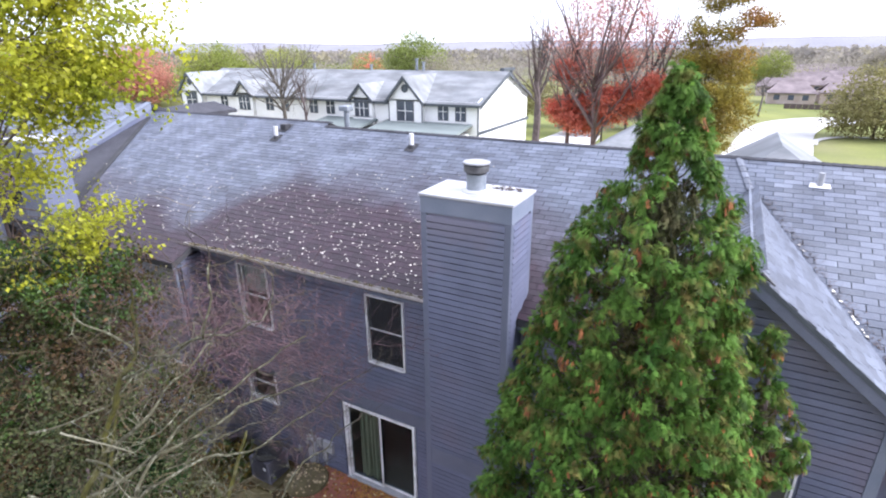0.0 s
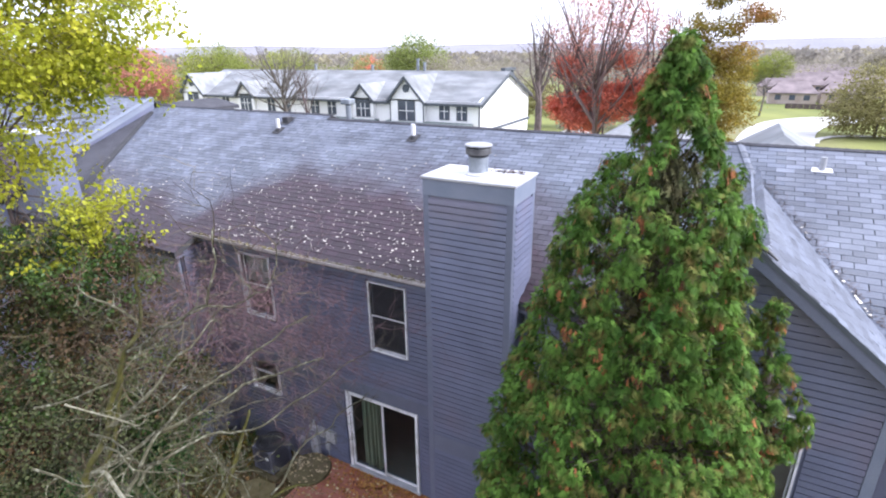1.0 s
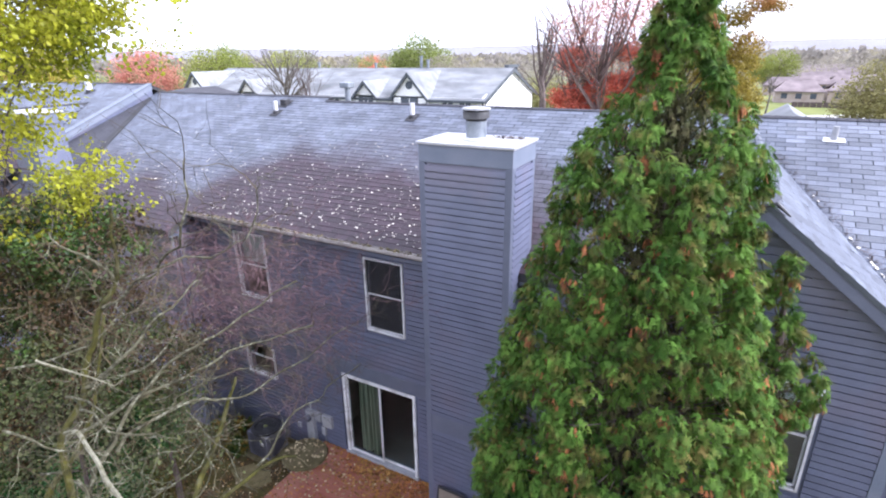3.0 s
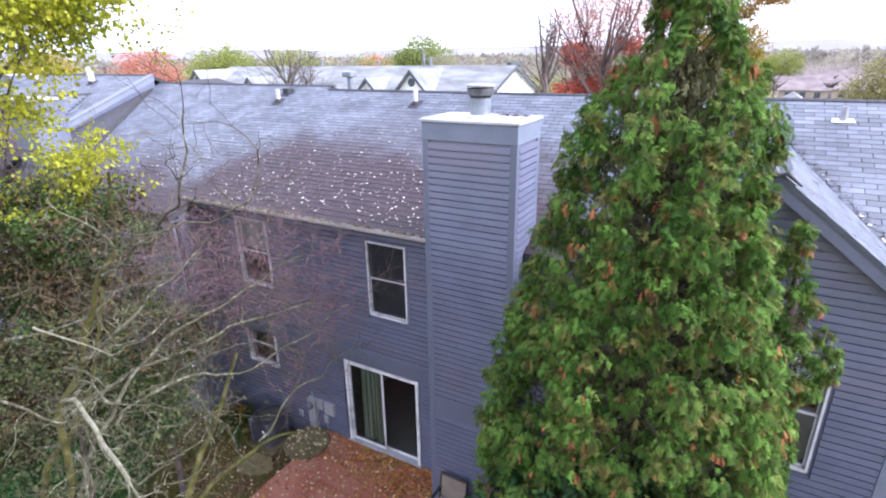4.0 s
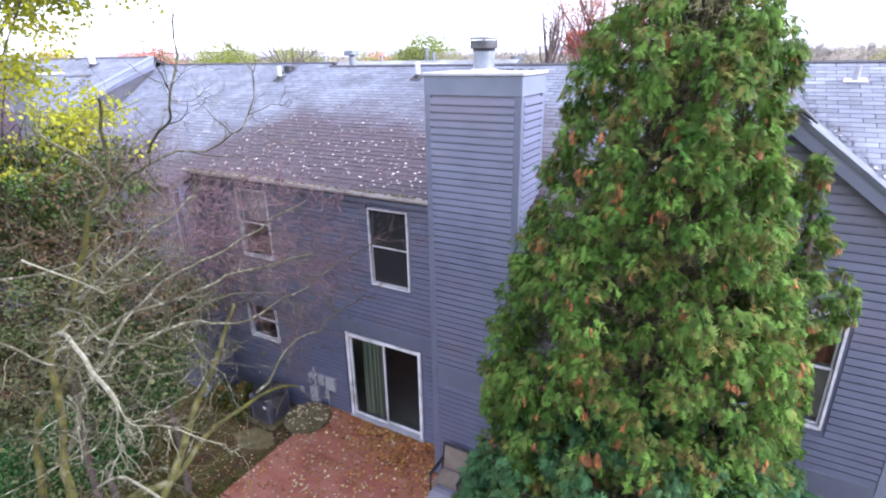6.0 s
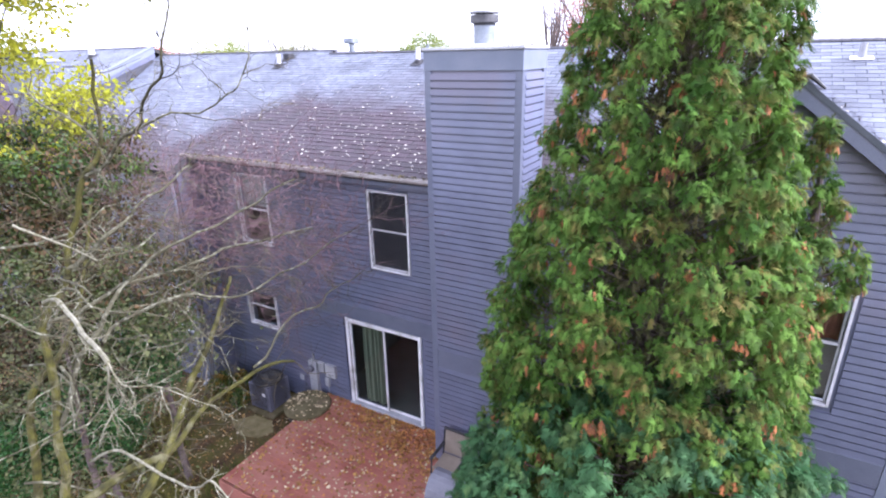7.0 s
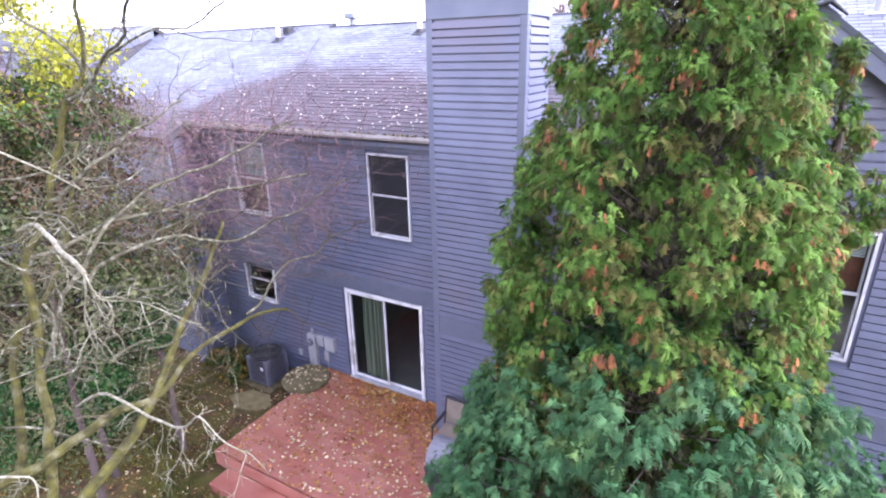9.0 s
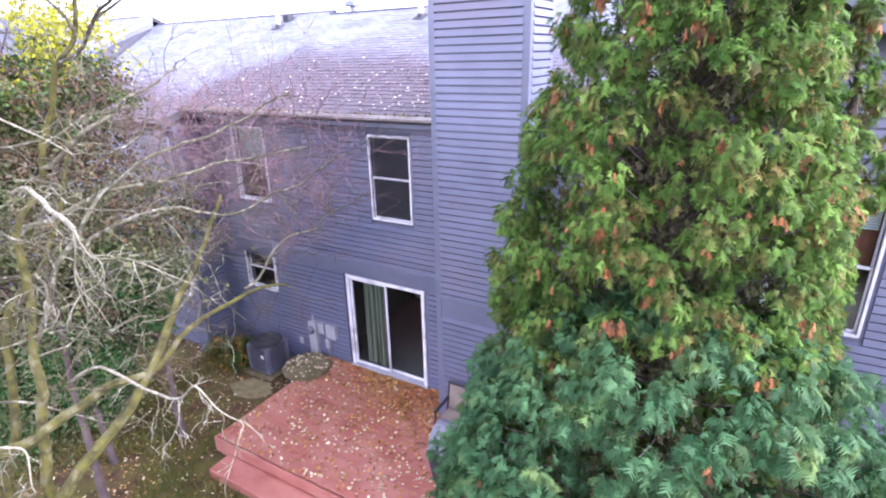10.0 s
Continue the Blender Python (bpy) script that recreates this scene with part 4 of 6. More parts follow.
# ---- neighbouring house on the left, its roof a step higher ----
nb = thing("neighbouring_townhouse", (-20, 4, -0.4), "attached grey-blue townhouse with a higher shingle roof", "house")
NL = 0.36
NX0, NX1, NRY = -30.0, -13.6, 4.55
LGX, LGZ, LGS = -15.3, 7.20, 0.68
g = Geo()
lh = (LGZ - roof_z(-0.9, NL)) / LGS
lvy = (LGZ - Z0 - NL) / SLOPE
slab(g, [P(LGX + lh, -0.9, NL), P(NX1, -0.9, NL), P(NX1, NRY, NL), P(LGX, NRY, NL), (LGX, lvy, LGZ)])
slab(g, [P(NX0, -0.9, NL), P(LGX - lh, -0.9, NL), (LGX, lvy, LGZ), P(LGX, NRY, NL), P(NX0, NRY, NL)])
slab(g, [(LGX, -1.4, LGZ), (LGX + lh, -1.4, LGZ - LGS * lh), P(LGX + lh, -0.9, NL), (LGX, lvy, LGZ)])
slab(g, [(LGX, -1.4, LGZ), (LGX, lvy, LGZ), P(LGX - lh, -0.9, NL), (LGX - lh, -1.4, LGZ - LGS * lh)])
slab(g, [P(NX0, NRY, NL), P(NX1, NRY, NL), (NX1, 9.8, 5.5), (NX0, 9.8, 5.5)])
nroof = part("roof", g, UNDERLAY, nb)
tabs = Geo()


def span_nb(v):
    z = roof_z(-0.9 + v * CY, NL)
    w = max(0.0, (LGZ - z) / LGS)
    return [(NX0, LGX - w - 0.04), (LGX + w + 0.04, NX1)] if w else [(NX0, NX1)]


shingles(tabs, P(0, -0.9, NL), (1, 0, 0), UPV, int((NRY + 0.9) / CY / EXPO), span_nb)
LV = Vector((-1, 0, LGS)).normalized()


def span_lg(v):
    x = LGX + lh + v * LV.x
    z = LGZ - LGS * (x - LGX)
    return [(-1.4, (z - Z0 - NL) / SLOPE - 0.03)]


shingles(tabs, (LGX + lh, 0, LGZ - LGS * lh), (0, 1, 0), LV, int(lh / -LV.x / EXPO), span_lg)
part("shingles", tabs, SHINGLE, nroof, "worn grey shingle tabs", kind="stuff")
ridge_caps(nroof, P(NX0, NRY, NL), P(NX1, NRY, NL))
o = [P(NX1 - 0.02, -1.0, NL + 0.02), P(NX1 - 0.02, NRY, NL + 0.02), P(NX1 - 0.02, NRY, NL - 0.2), P(NX1 - 0.02, -1.0, NL - 0.2)]
part("rake_board", Geo().prism(o, (0, 0, 0), (0.06, 0, 0)), PALETRIM, nb, "pale painted rake board")
o = [P(NX1 - 0.02, -1.0, NL - 0.19), P(NX1 - 0.02, NRY, NL - 0.19), P(NX1 - 0.02, NRY, NL - 0.62), P(NX1 - 0.02, -1.0, NL - 0.62)]
part("wall", Geo().prism(o, (0, 0, 0), (0.03, 0, 0)), SIDING, nb)
part("rake_cap", Geo().prism([P(NX1 - 0.2, -1.0, NL + 0.012), P(NX1 + 0.08, -1.0, NL + 0.012), P(NX1 + 0.08, NRY, NL + 0.012), P(NX1 - 0.2, NRY, NL + 0.012)], (0, 0, 0), (0, 0, 0.02)), PALETRIM, nb)
z = roof_z(4.04, NL)
part("vent_pipe", Geo().lathe(-16.63, 4.04, [(0.08, z - 0.1), (0.08, z + 0.5), (0.06, z + 0.5)], 14), WHITE, nb)
# cricket between the two roofs
g = Geo()
A, B, C = P(-13.5, 4.3, LIFT + 0.02), P(-13.5, -0.95, LIFT + 0.2), P(-10.7, -0.95, LIFT + 0.02)
g.prism([A, B, C], (0, 0, 0), (0, 0, -0.05))
part("cricket", g, RIDGECAP, nroof, "weathered grey-blue cricket between the roofs")
va, vc = Vector(A), Vector(C)
part("valley_dirt", Geo().prism([va, vc, vc + Vector((0.38, 0, 0.004)), va + Vector((0.2, 0, 0.004))], (0, 0, 0.012), (0, 0, -0.02)), UNDERLAY, nroof, "dark dirt and moss in the valley")
part("wall", Geo().box(NX0, -0.6, -0.6, NX1, -0.44, 5.3), SIDING, nb)
part("wall", Geo().box(NX0, 9.3, -1.4, NX1, 9.46, 5.4), SIDING, nb)
g = Geo().box(LGX - lh, -1.1, -0.6, LGX + lh, -0.94, 5.4)
g.add([(LGX - lh, -1.1, 5.4), (LGX + lh, -1.1, 5.4), (LGX, -1.1, LGZ - 0.1)], [(0, 1, 2)])
part("wall", g, SIDING, nb)


def chimney_far(x0, x1, y0, y1, z1):
    t = thing("chimney", ((x0 + x1) / 2, (y0 + y1) / 2, -0.4), "tall clapboard chimney chase with a pale cap", "chimney")
    part("siding_panel", Geo().box(x0, y0, -0.5, x1, y1, z1 - 0.3), SIDING, t)
    part("head_band", Geo().box(x0 - 0.03, y0 - 0.03, z1 - 0.3, x1 + 0.03, y1 + 0.03, z1 - 0.04, 0.005), TRIM, t)
    part("chimney_cap", Geo().box(x0 - 0.06, y0 - 0.06, z1 - 0.04, x1 + 0.06, y1 + 0.06, z1 + 0.01, 0.008), CAPMETAL, t)
    return t


chimney_far(-11.9, -10.65, -0.75, 0.0, 7.36)
vent_pipe(-16.3, 3.9, NL, 0.42, 0.1)
vent_pipe(-20.0, 3.8, NL, 0.4, 0.08)
chimney_far(-22.6, -21.6, 3.6, 4.4, 7.75)

# ---- deck ----
deck = thing("deck", (0.5, -1.5, -0.4), "red-stained wooden deck strewn with fallen leaves", "deck")
DX0, DX1, DY0 = -2.58, 4.3, -3.02
frame_ = Geo().box(DX0 + 0.02, DY0 + 0.02, -0.42, DX1, -0.02, -0.05)
under = part("joist_frame", frame_, DECKRED, deck)
plank = Geo().box(0, 0, -0.03, DX1 - DX0, 0.141, 0.0, 0.002).mesh("plank", DECKRED)
y = -0.14
while y > DY0:
    q = pose(DX0 + random.uniform(-0.006, 0.006), y, -0.008 + random.uniform(-0.001, 0.001))
    ob = new("plank", plank)
    ob.parent = deck
    ob.matrix_basis = Matrix.Translation(-deck.location) @ q
    y -= 0.1425
part("fascia_board", Geo().box(DX0 - 0.03, DY0 - 0.03, -0.30, DX1, DY0 - 0.002, -0.012, 0.005), DECKRED, deck)
part("fascia_board", Geo().box(DX0 - 0.03, DY0, -0.30, DX0 - 0.002, -0.02, -0.012, 0.005), DECKRED, deck)
part("step", Geo().box(-2.25, -3.48, -0.42, 3.2, -3.06, -0.22, 0.008), DECKRED, deck, "low red-stained step")

# ---- things on and round the deck ----
def air_conditioner(x, y, z):
    t = thing("air_conditioner", (x, y, z), "grey outdoor air conditioning unit beside the wall", "air conditioner")
    part("pad", Geo().box(x - 0.46, y - 0.42, z - 0.06, x + 0.46, y + 0.42, z - 0.01, 0.01), MOSSY, t)
    g = Geo()
    o = []
    for k in range(24):
        a = 2 * math.pi * k / 24
        o.append((x + 0.36 * max(-0.86, min(0.86, 1.15 * math.cos(a))), y + 0.36 * max(-0.86, min(0.86, 1.15 * math.sin(a))), z + 0.03))
    g.prism(o, (0, 0, 0), (0, 0, 0.62))
    part("housing", g, ACMETAL, t)
    for sx in (-1, 1):
        for sy in (-1, 1):
            part("corner_post", Geo().box(x + sx * 0.285 - 0.03, y + sy * 0.285 - 0.03, z + 0.02, x + sx * 0.285 + 0.03, y + sy * 0.285 + 0.03, z + 0.66, 0.012), ACMETAL, t)
    s = Geo()
    for k in range(15):
        u = -0.21 + 0.03 * k
        s.box(x + u, y - 0.3155, z + 0.07, x + u + 0.008, y - 0.3105, z + 0.63)
        s.box(x + 0.3105, y + u, z + 0.07, x + 0.3155, y + u + 0.008, z + 0.63)
    part("grille", s, BLACK, t)
    part("top_rim", Geo().lathe(x, y, [(0.34, z + 0.65), (0.35, z + 0.69), (0.27, z + 0.70), (0.25, z + 0.665)], 28), BLACK, t)
    part("fan_well", Geo().lathe(x, y, [(0.25, z + 0.66), (0.25, z + 0.672)], 24), BLACK, t)
    w = Geo()
    for r in (0.08, 0.14, 0.2, 0.26):
        w.tube([(x + r * math.cos(a), y + r * math.sin(a), z + 0.705) for a in np.linspace(0, 2 * math.pi, 25)], [0.005] * 25, 4)
    for k in range(6):
        a = k * math.pi / 3
        w.tube([(x, y, z + 0.712), (x + 0.27 * math.cos(a), y + 0.27 * math.sin(a), z + 0.705)], [0.005, 0.005], 4)
    part("fan_guard", w, RUST, t)
    part("label_plate", Geo().box(x + 0.13, y - 0.335, z + 0.42, x + 0.22, y - 0.325, z + 0.5, 0.002), WHITE, t)


air_conditioner(-3.88, -0.6, -0.34)

t = thing("electric_meter", (-2.85, -0.05, 0.5), "grey electric meter cabinet on the wall", "meter")
part("cabinet", Geo().box(-3.03, -0.13, -0.05, -2.80, 0.0, 0.80, 0.01), METERGREY, t)
me_ = Geo()
me_.tube([(-2.93, -0.13, 0.62), (-2.93, -0.2, 0.62), (-2.93, -0.23, 0.62)], [0.085, 0.085, 0.06], 18)
part("meter_dial", me_, ACMETAL, t)
part("conduit", Geo().tube([(-2.92, -0.05, 0.8), (-2.92, -0.05, 0.95)], [0.025, 0.025], 8), METERGREY, t)
t = thing("junction_box", (-2.66, -0.05, 0.7), "small grey utility box on the wall", "utility box", "wall boxes")
part("box", Geo().box(-2.77, -0.10, 0.56, -2.60, 0.0, 0.80, 0.008), METERGREY, t)
t = thing("junction_box", (-2.4, -0.05, 0.7), "pale grey telecom box on the wall", "utility box", "wall boxes")
part("box", Geo().box(-2.54, -0.11, 0.50, -2.26, 0.0, 0.82, 0.01), METERGREY, t)
part("lower_box", Geo().box(-2.6, -0.09, 0.22, -2.48, 0.0, 0.46, 0.008), METERGREY, t)
part("cable", Geo().tube([(-2.55, -0.04, 0.24), (-2.54, -0.04, 0.1), (-2.55, -0.04, -0.1)], [0.012] * 3, 6), METERGREY, t)
t = thing("wall_outlet", (-3.35, -0.03, 0.3), "small grey outdoor outlet cover on the wall", "outlet")
part("cover", Geo().box(-3.42, -0.06, 0.12, -3.30, 0.0, 0.28, 0.008), METERGREY, t)

t = thing("fire_pit", (-2.68, -0.62, -0.3), "round covered fire pit topped with moss and leaves", "fire pit")
part("bowl", Geo().lathe(-2.68, -0.62, [(0.34, -0.4), (0.44, -0.2), (0.47, 0.0)], 28), BLACK, t)
part("cover", Geo().lathe(-2.68, -0.62, [(0.50, -0.03), (0.52, 0.02), (0.5, 0.06), (0.25, 0.085), (0.02, 0.09)], 36), MOSSY, t, "mossy round lid")
rng = np.random.default_rng(17)
a_, r_ = rng.uniform(0, 2 * np.pi, 90), 0.48 * np.sqrt(rng.uniform(0, 1, 90))
v, f = flat_leaves(rng, np.stack([-2.68 + r_ * np.cos(a_), -0.62 + r_ * np.sin(a_), 0.1 - 0.05 * r_], 1), 0.07)
tagged(new("lid_leaves", cloud_mesh("lid_leaves", v, f, CREAMLEAF)), "cream leaves lying on the fire pit lid", "leaves", kind="stuff")

t = thing("grill", (1.72, -1.85, 0.0), "barbecue grill under a dark cover with a faded top", "grill")
body = Geo()
body.add([(1.40, -2.12, 0.02), (2.35, -2.12, 0.02), (2.35, -1.55, 0.02), (1.40, -1.55, 0.02), (1.30, -2.16, 0.62), (2.38, -2.16, 0.62), (2.38, -1.52, 0.62), (1.30, -1.52, 0.62)],
         [(3, 2, 1, 0), (0, 1, 5, 4), (1, 2, 6, 5), (2, 3, 7, 6), (3, 0, 4, 7), (4, 5, 6, 7)])
part("cover", body, VINYLCOVER, t, "dark sagging vinyl cover")
hood = Geo()
arc = [(-2.15 + 0.6 * (1 - math.cos(a)) / 2, 0.63 + 0.34 * math.sin(a)) for a in np.linspace(0, math.pi, 12)]
hood.prism([(1.32, y, z) for y, z in arc], (1.32, 0, 0), (2.36, 0, 0))
part("hood", hood, GREYTOP, t, "faded grey rounded top")

t = thing("patio_chair", (1.2, -1.1, 0.0), "black metal patio chair with a beige sling", "chair")
for x in (0.94, 1.48):
    part("leg", Geo().tube([(x, -1.32, 0.0), (x, -1.30, 0.42), (x, -1.28, 0.60)], [0.016] * 3, 8), BLACK, t)
    part("leg", Geo().tube([(x, -0.84, 0.0), (x, -0.86, 0.42), (x, -0.78, 0.92)], [0.016] * 3, 8), BLACK, t)
    part("armrest", Geo().box(x - 0.03, -1.32, 0.60, x + 0.03, -0.80, 0.63, 0.008), BLACK, t)
part("seat", Geo().box(0.96, -1.30, 0.40, 1.46, -0.86, 0.425, 0.008), BEIGE, t)
part("backrest", Geo().prism([(0.96, -0.86, 0.45), (1.46, -0.86, 0.45), (1.46, -0.79, 0.88), (0.96, -0.79, 0.88)], (0, 0, 0), (0, 0.015, 0)), BEIGE, t)
part("top_rail", Geo().box(0.93, -0.80, 0.88, 1.49, -0.76, 0.93, 0.008), BLACK, t)

# fallen leaves
rng = np.random.default_rng(21)
n = 2500
px = rng.uniform(DX0, 2.6, n)
py = DY0 + (0 - DY0) * rng.beta(1.0, 0.5, n)
at = np.stack([px, py, np.full(n, 0.004)], 1)
v, f = flat_leaves(rng, at, 0.068)
tagged(new("deck_leaves", cloud_mesh("deck_leaves", v, f, LEAFLITTER)), "yellow and tan leaves fallen on the deck", "leaves", kind="stuff")
n = 700
at = np.stack([rng.uniform(DX0, 2.4, n), rng.uniform(DY0 + 0.05, -0.1, n), np.full(n, 0.006)], 1)
v, f = flat_leaves(rng, at, 0.068)
tagged(new("deck_leaves", cloud_mesh("deck_leaves", v, f, CREAMLEAF)), "bleached cream leaves scattered over the deck", "leaves", kind="stuff")
n = 1500
at = np.stack([-2.1 + 3.4 * rng.beta(2.2, 1.1, n), -0.04 - np.abs(rng.normal(0, 0.55, n)), np.full(n, 0.012)], 1)
v, f = flat_leaves(rng, at, 0.075, 0.5)
tagged(new("door_leaves", cloud_mesh("door_leaves", v, f, LEAFLITTER)), "orange leaves drifted against the patio door", "leaves", kind="stuff")
n = 44000
px, py = np.minimum(-14 + rng.exponential(13, n), 22), np.where(rng.uniform(size=n) < 0.7, rng.uniform(-9, -0.1, n), -9 - rng.exponential(4, n))
keep = (px < DX0 - 0.05) | (py < -3.5)
px, py = px[keep], py[keep]
at = np.stack([px, py, np.array([ground_height(a, b) for a, b in zip(px, py)]) + 0.015], 1)
v, f = flat_leaves(rng, at, 0.046, 0.5)
tagged(new("ground_leaves", cloud_mesh("ground_leaves", v, f, GROUNDLEAF)), "yellow-brown leaves littering the ground", "leaves", kind="stuff")
n = 1600
px, py = rng.uniform(-9, 1, n), rng.uniform(-9, -0.2, n)
keep = (px < DX0 - 0.05) | (py < -3.5)
px, py = px[keep], py[keep]
at = np.stack([px, py, np.array([ground_height(a, b) for a, b in zip(px, py)]) + 0.022], 1)
v, f = flat_leaves(rng, at, 0.065, 0.4)
tagged(new("ground_leaves", cloud_mesh("ground_leaves", v, f, CREAMLEAF)), "bleached leaves strewn over moss and soil", "leaves", kind="stuff")
n = 920
px = np.where(rng.uniform(size=n) < 0.6, rng.uniform(-5.2, 0.5, n), rng.uniform(-12.5, -5, n))
py = np.abs(rng.normal(0.9, 1.3, n)) - 0.2
py = np.clip(py, -0.28, 4.3)
at = np.stack([px, py, Z0 + SLOPE * py + np.where(px < -5.6, LIFT, 0) + 0.018], 1)
v, f = flat_leaves(rng, at, 0.053, 0.24, 0.5)
tagged(new("roof_leaves", cloud_mesh("roof_leaves", v, f, PALELEAF)), "pale dry leaves scattered on the roof", "leaves", kind="stuff")
n = 16
s = rng.uniform(0.2, 0.95, n)
at = np.stack([GX + (GZ - roof_z(0.2)) / GS * s + 0.1, valley_y * (1 - s), 0 * s], 1)
at[:, 2] = Z0 + SLOPE * at[:, 1] + 0.03
v, f = flat_leaves(rng, at, 0.055, 0.5)
tagged(new("valley_leaves", cloud_mesh("valley_leaves", v, f, PALELEAF)), "dry leaves caught in the roof valley", "leaves", kind="stuff")

n = 700
s = rng.uniform(0.05, 1.0, n)
side = np.abs(rng.normal(0, 0.1, n))
at = np.stack([GX + (GZ - roof_z(-0.3)) / GS * s + 0.02 + side, valley_y + (-0.3 - valley_y) * s + side * 0.2, 0 * s], 1)
at[:, 2] = Z0 + SLOPE * at[:, 1] + 0.016
v, f = flat_leaves(rng, at, 0.03, 0.1, 0.1)
tagged(new("valley_debris", cloud_mesh("valley_debris", v, f, DARKBARK)), "dark needles and grit washed into the roof valley", "debris", kind="stuff")

# grass tufts
n = 30000
px, py = rng.uniform(-9, 0.5, n), rng.uniform(-7, -0.3, n)
keep = ((px < DX0 - 0.1) | (py < -3.5)) & (np.sin(px * 2.1) + np.sin(py * 1.7 + 1) > -0.2)
px, py = px[keep], py[keep]
at = np.stack([px, py, np.array([ground_height(a, b) for a, b in zip(px, py)])], 1)
v, f = leaves(rng, at, 0.17, -2.2, 0, 0.09)
tagged(new("grass", cloud_mesh("grass", v, f, DRYGRASS)), "straggling dry grass and moss", "grass", kind="stuff")


# ---- evergreens ----
def evergreen(name, label, x, y, z0, profile, per, mat, seed, size=0.15, dead=0.25, lumps=600, lean=0.0, gap=0.34, tuft=0.2, wide=0.42, notch=None, thin_side=1.0):
    """A conifer whose flat sprays hang in rounded tufts at the branch ends. profile: (height, radius) from foot to top; notch: a bare stretch of stem (low, high, bearing, half width); thin_side: how far the shaded east side reaches."""
    rng = np.random.default_rng(seed)
    t = thing(name, (x, y, z0), label, "tree")
    hs, rs = np.array([p[0] for p in profile]), np.array([p[1] for p in profile])
    g = Geo()
    top = hs[-1]
    g.tube([(x + lean * (z - 6), y, z) for z in (z0, top * 0.4, top * 0.8, top - 0.15)], [0.13, 0.1, 0.05, 0.012], 8)
    area = ((rs[1:] + rs[:-1]) / 2 + 0.12) * np.diff(hs)
    lz = np.interp((np.arange(lumps) + rng.uniform(0, 1, lumps)) / lumps, np.concatenate([[0], np.cumsum(area)]) / area.sum(), hs)
    la = np.arange(lumps) * 2.39996 + rng.normal(size=lumps) * 0.25
    R = np.interp(lz, hs, rs)
    lr = np.maximum(0.02, R - tuft * 0.8) * np.where(rng.uniform(size=lumps) < 0.22, rng.uniform(0.45, 0.75, lumps), rng.uniform(0.84, 1.07, lumps))
    lr = lr * (1 - (1 - thin_side) * np.clip((np.cos(la - 0.5) - 0.2) * 1.6, 0, 1) * np.clip((7.8 - lz) / 1.1, 0, 1))
    lc = np.stack([x + lean * (lz - 6) + lr * np.cos(la), y + lr * np.sin(la), lz], 1)
    keep = np.array([noise.noise((c[0] * 1.7, c[1] * 1.7, c[2] * 1.9 + seed)) < gap for c in lc])
    keep &= (lz < 7.3) | (top < 8) | (rng.uniform(size=lumps) < 0.9)
    if notch:
        off = np.abs((la - notch[2] + np.pi) % (2 * np.pi) - np.pi) * lr
        keep &= ~((lz > notch[0]) & (lz < notch[1]) & (off < notch[3]))
    lc, la, lr = lc[keep], la[keep], lr[keep]
    k = len(lc)
    for i in range(0, k, 2):
        a = Vector((x + lean * (lc[i, 2] - 6), y, max(z0 + 0.3, lc[i, 2] - 0.25 - lr[i] * 0.3)))
        b = Vector(lc[i])
        g.tube([a, a.lerp(b, 0.5) + Vector((0, 0, -0.05)), b], [0.014, 0.008, 0.003], 4, cap=False)
    part("trunk", g, DARKBARK, t)
    # inner foliage: dead brown, darkened to stand for the crown's shade
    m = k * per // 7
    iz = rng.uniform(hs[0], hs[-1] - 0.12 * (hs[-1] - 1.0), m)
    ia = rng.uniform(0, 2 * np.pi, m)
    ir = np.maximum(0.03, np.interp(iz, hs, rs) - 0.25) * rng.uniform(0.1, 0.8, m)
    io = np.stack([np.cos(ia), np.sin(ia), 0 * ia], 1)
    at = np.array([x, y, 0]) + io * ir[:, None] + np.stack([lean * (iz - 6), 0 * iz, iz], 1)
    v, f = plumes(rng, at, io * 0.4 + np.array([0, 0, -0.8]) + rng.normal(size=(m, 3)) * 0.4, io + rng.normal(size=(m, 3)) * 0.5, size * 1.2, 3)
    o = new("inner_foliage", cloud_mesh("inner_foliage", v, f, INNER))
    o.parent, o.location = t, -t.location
    tagged(o, "inner foliage, dead brown deepened as crown shade")
    # tufts: sprays laid like thatch over a small dome at each branch end
    pick = np.repeat(np.arange(k), per)
    n = len(pick)
    out = np.stack([np.cos(la), np.sin(la), 0 * la], 1)[pick]
    q = unit(rng.normal(size=(n, 3)) + out * 0.75 + np.array([0, 0, 0.45]))
    dome = (tuft * rng.uniform(0.65, 1.3, k) * np.clip(np.interp(lc[:, 2], hs, rs) / 0.9, 0.62, 1.0))[pick][:, None]
    at = lc[pick] + q * dome * rng.uniform(0.45, 1.0, (n, 1)) * np.array([1, 1, 0.85])
    hang = rng.uniform(0.0, 1.1, (n, 1))
    way = q * 0.75 + out * 0.25 + np.array([0, 0, -1.0]) * hang + rng.normal(size=(n, 3)) * 0.33
    nrm = q + out * 0.25 + np.array([0, 0, 0.25]) + rng.normal(size=(n, 3)) * 0.35
    brown = rng.uniform(size=k) < dead
    bc = lc + np.stack([np.cos(la), np.sin(la), 0 * la], 1) * tuft * 0.75 + rng.normal(size=(k, 3)) * tuft * 0.3 - np.array([0, 0, 0.35 * tuft])
    deadmask = (brown[pick] & (np.linalg.norm(at - bc[pick], axis=1) < tuft * 0.52)) | (rng.uniform(size=n) < 0.03 * dead)
    tails = (rng.uniform(size=n) < 0.16) & ~deadmask
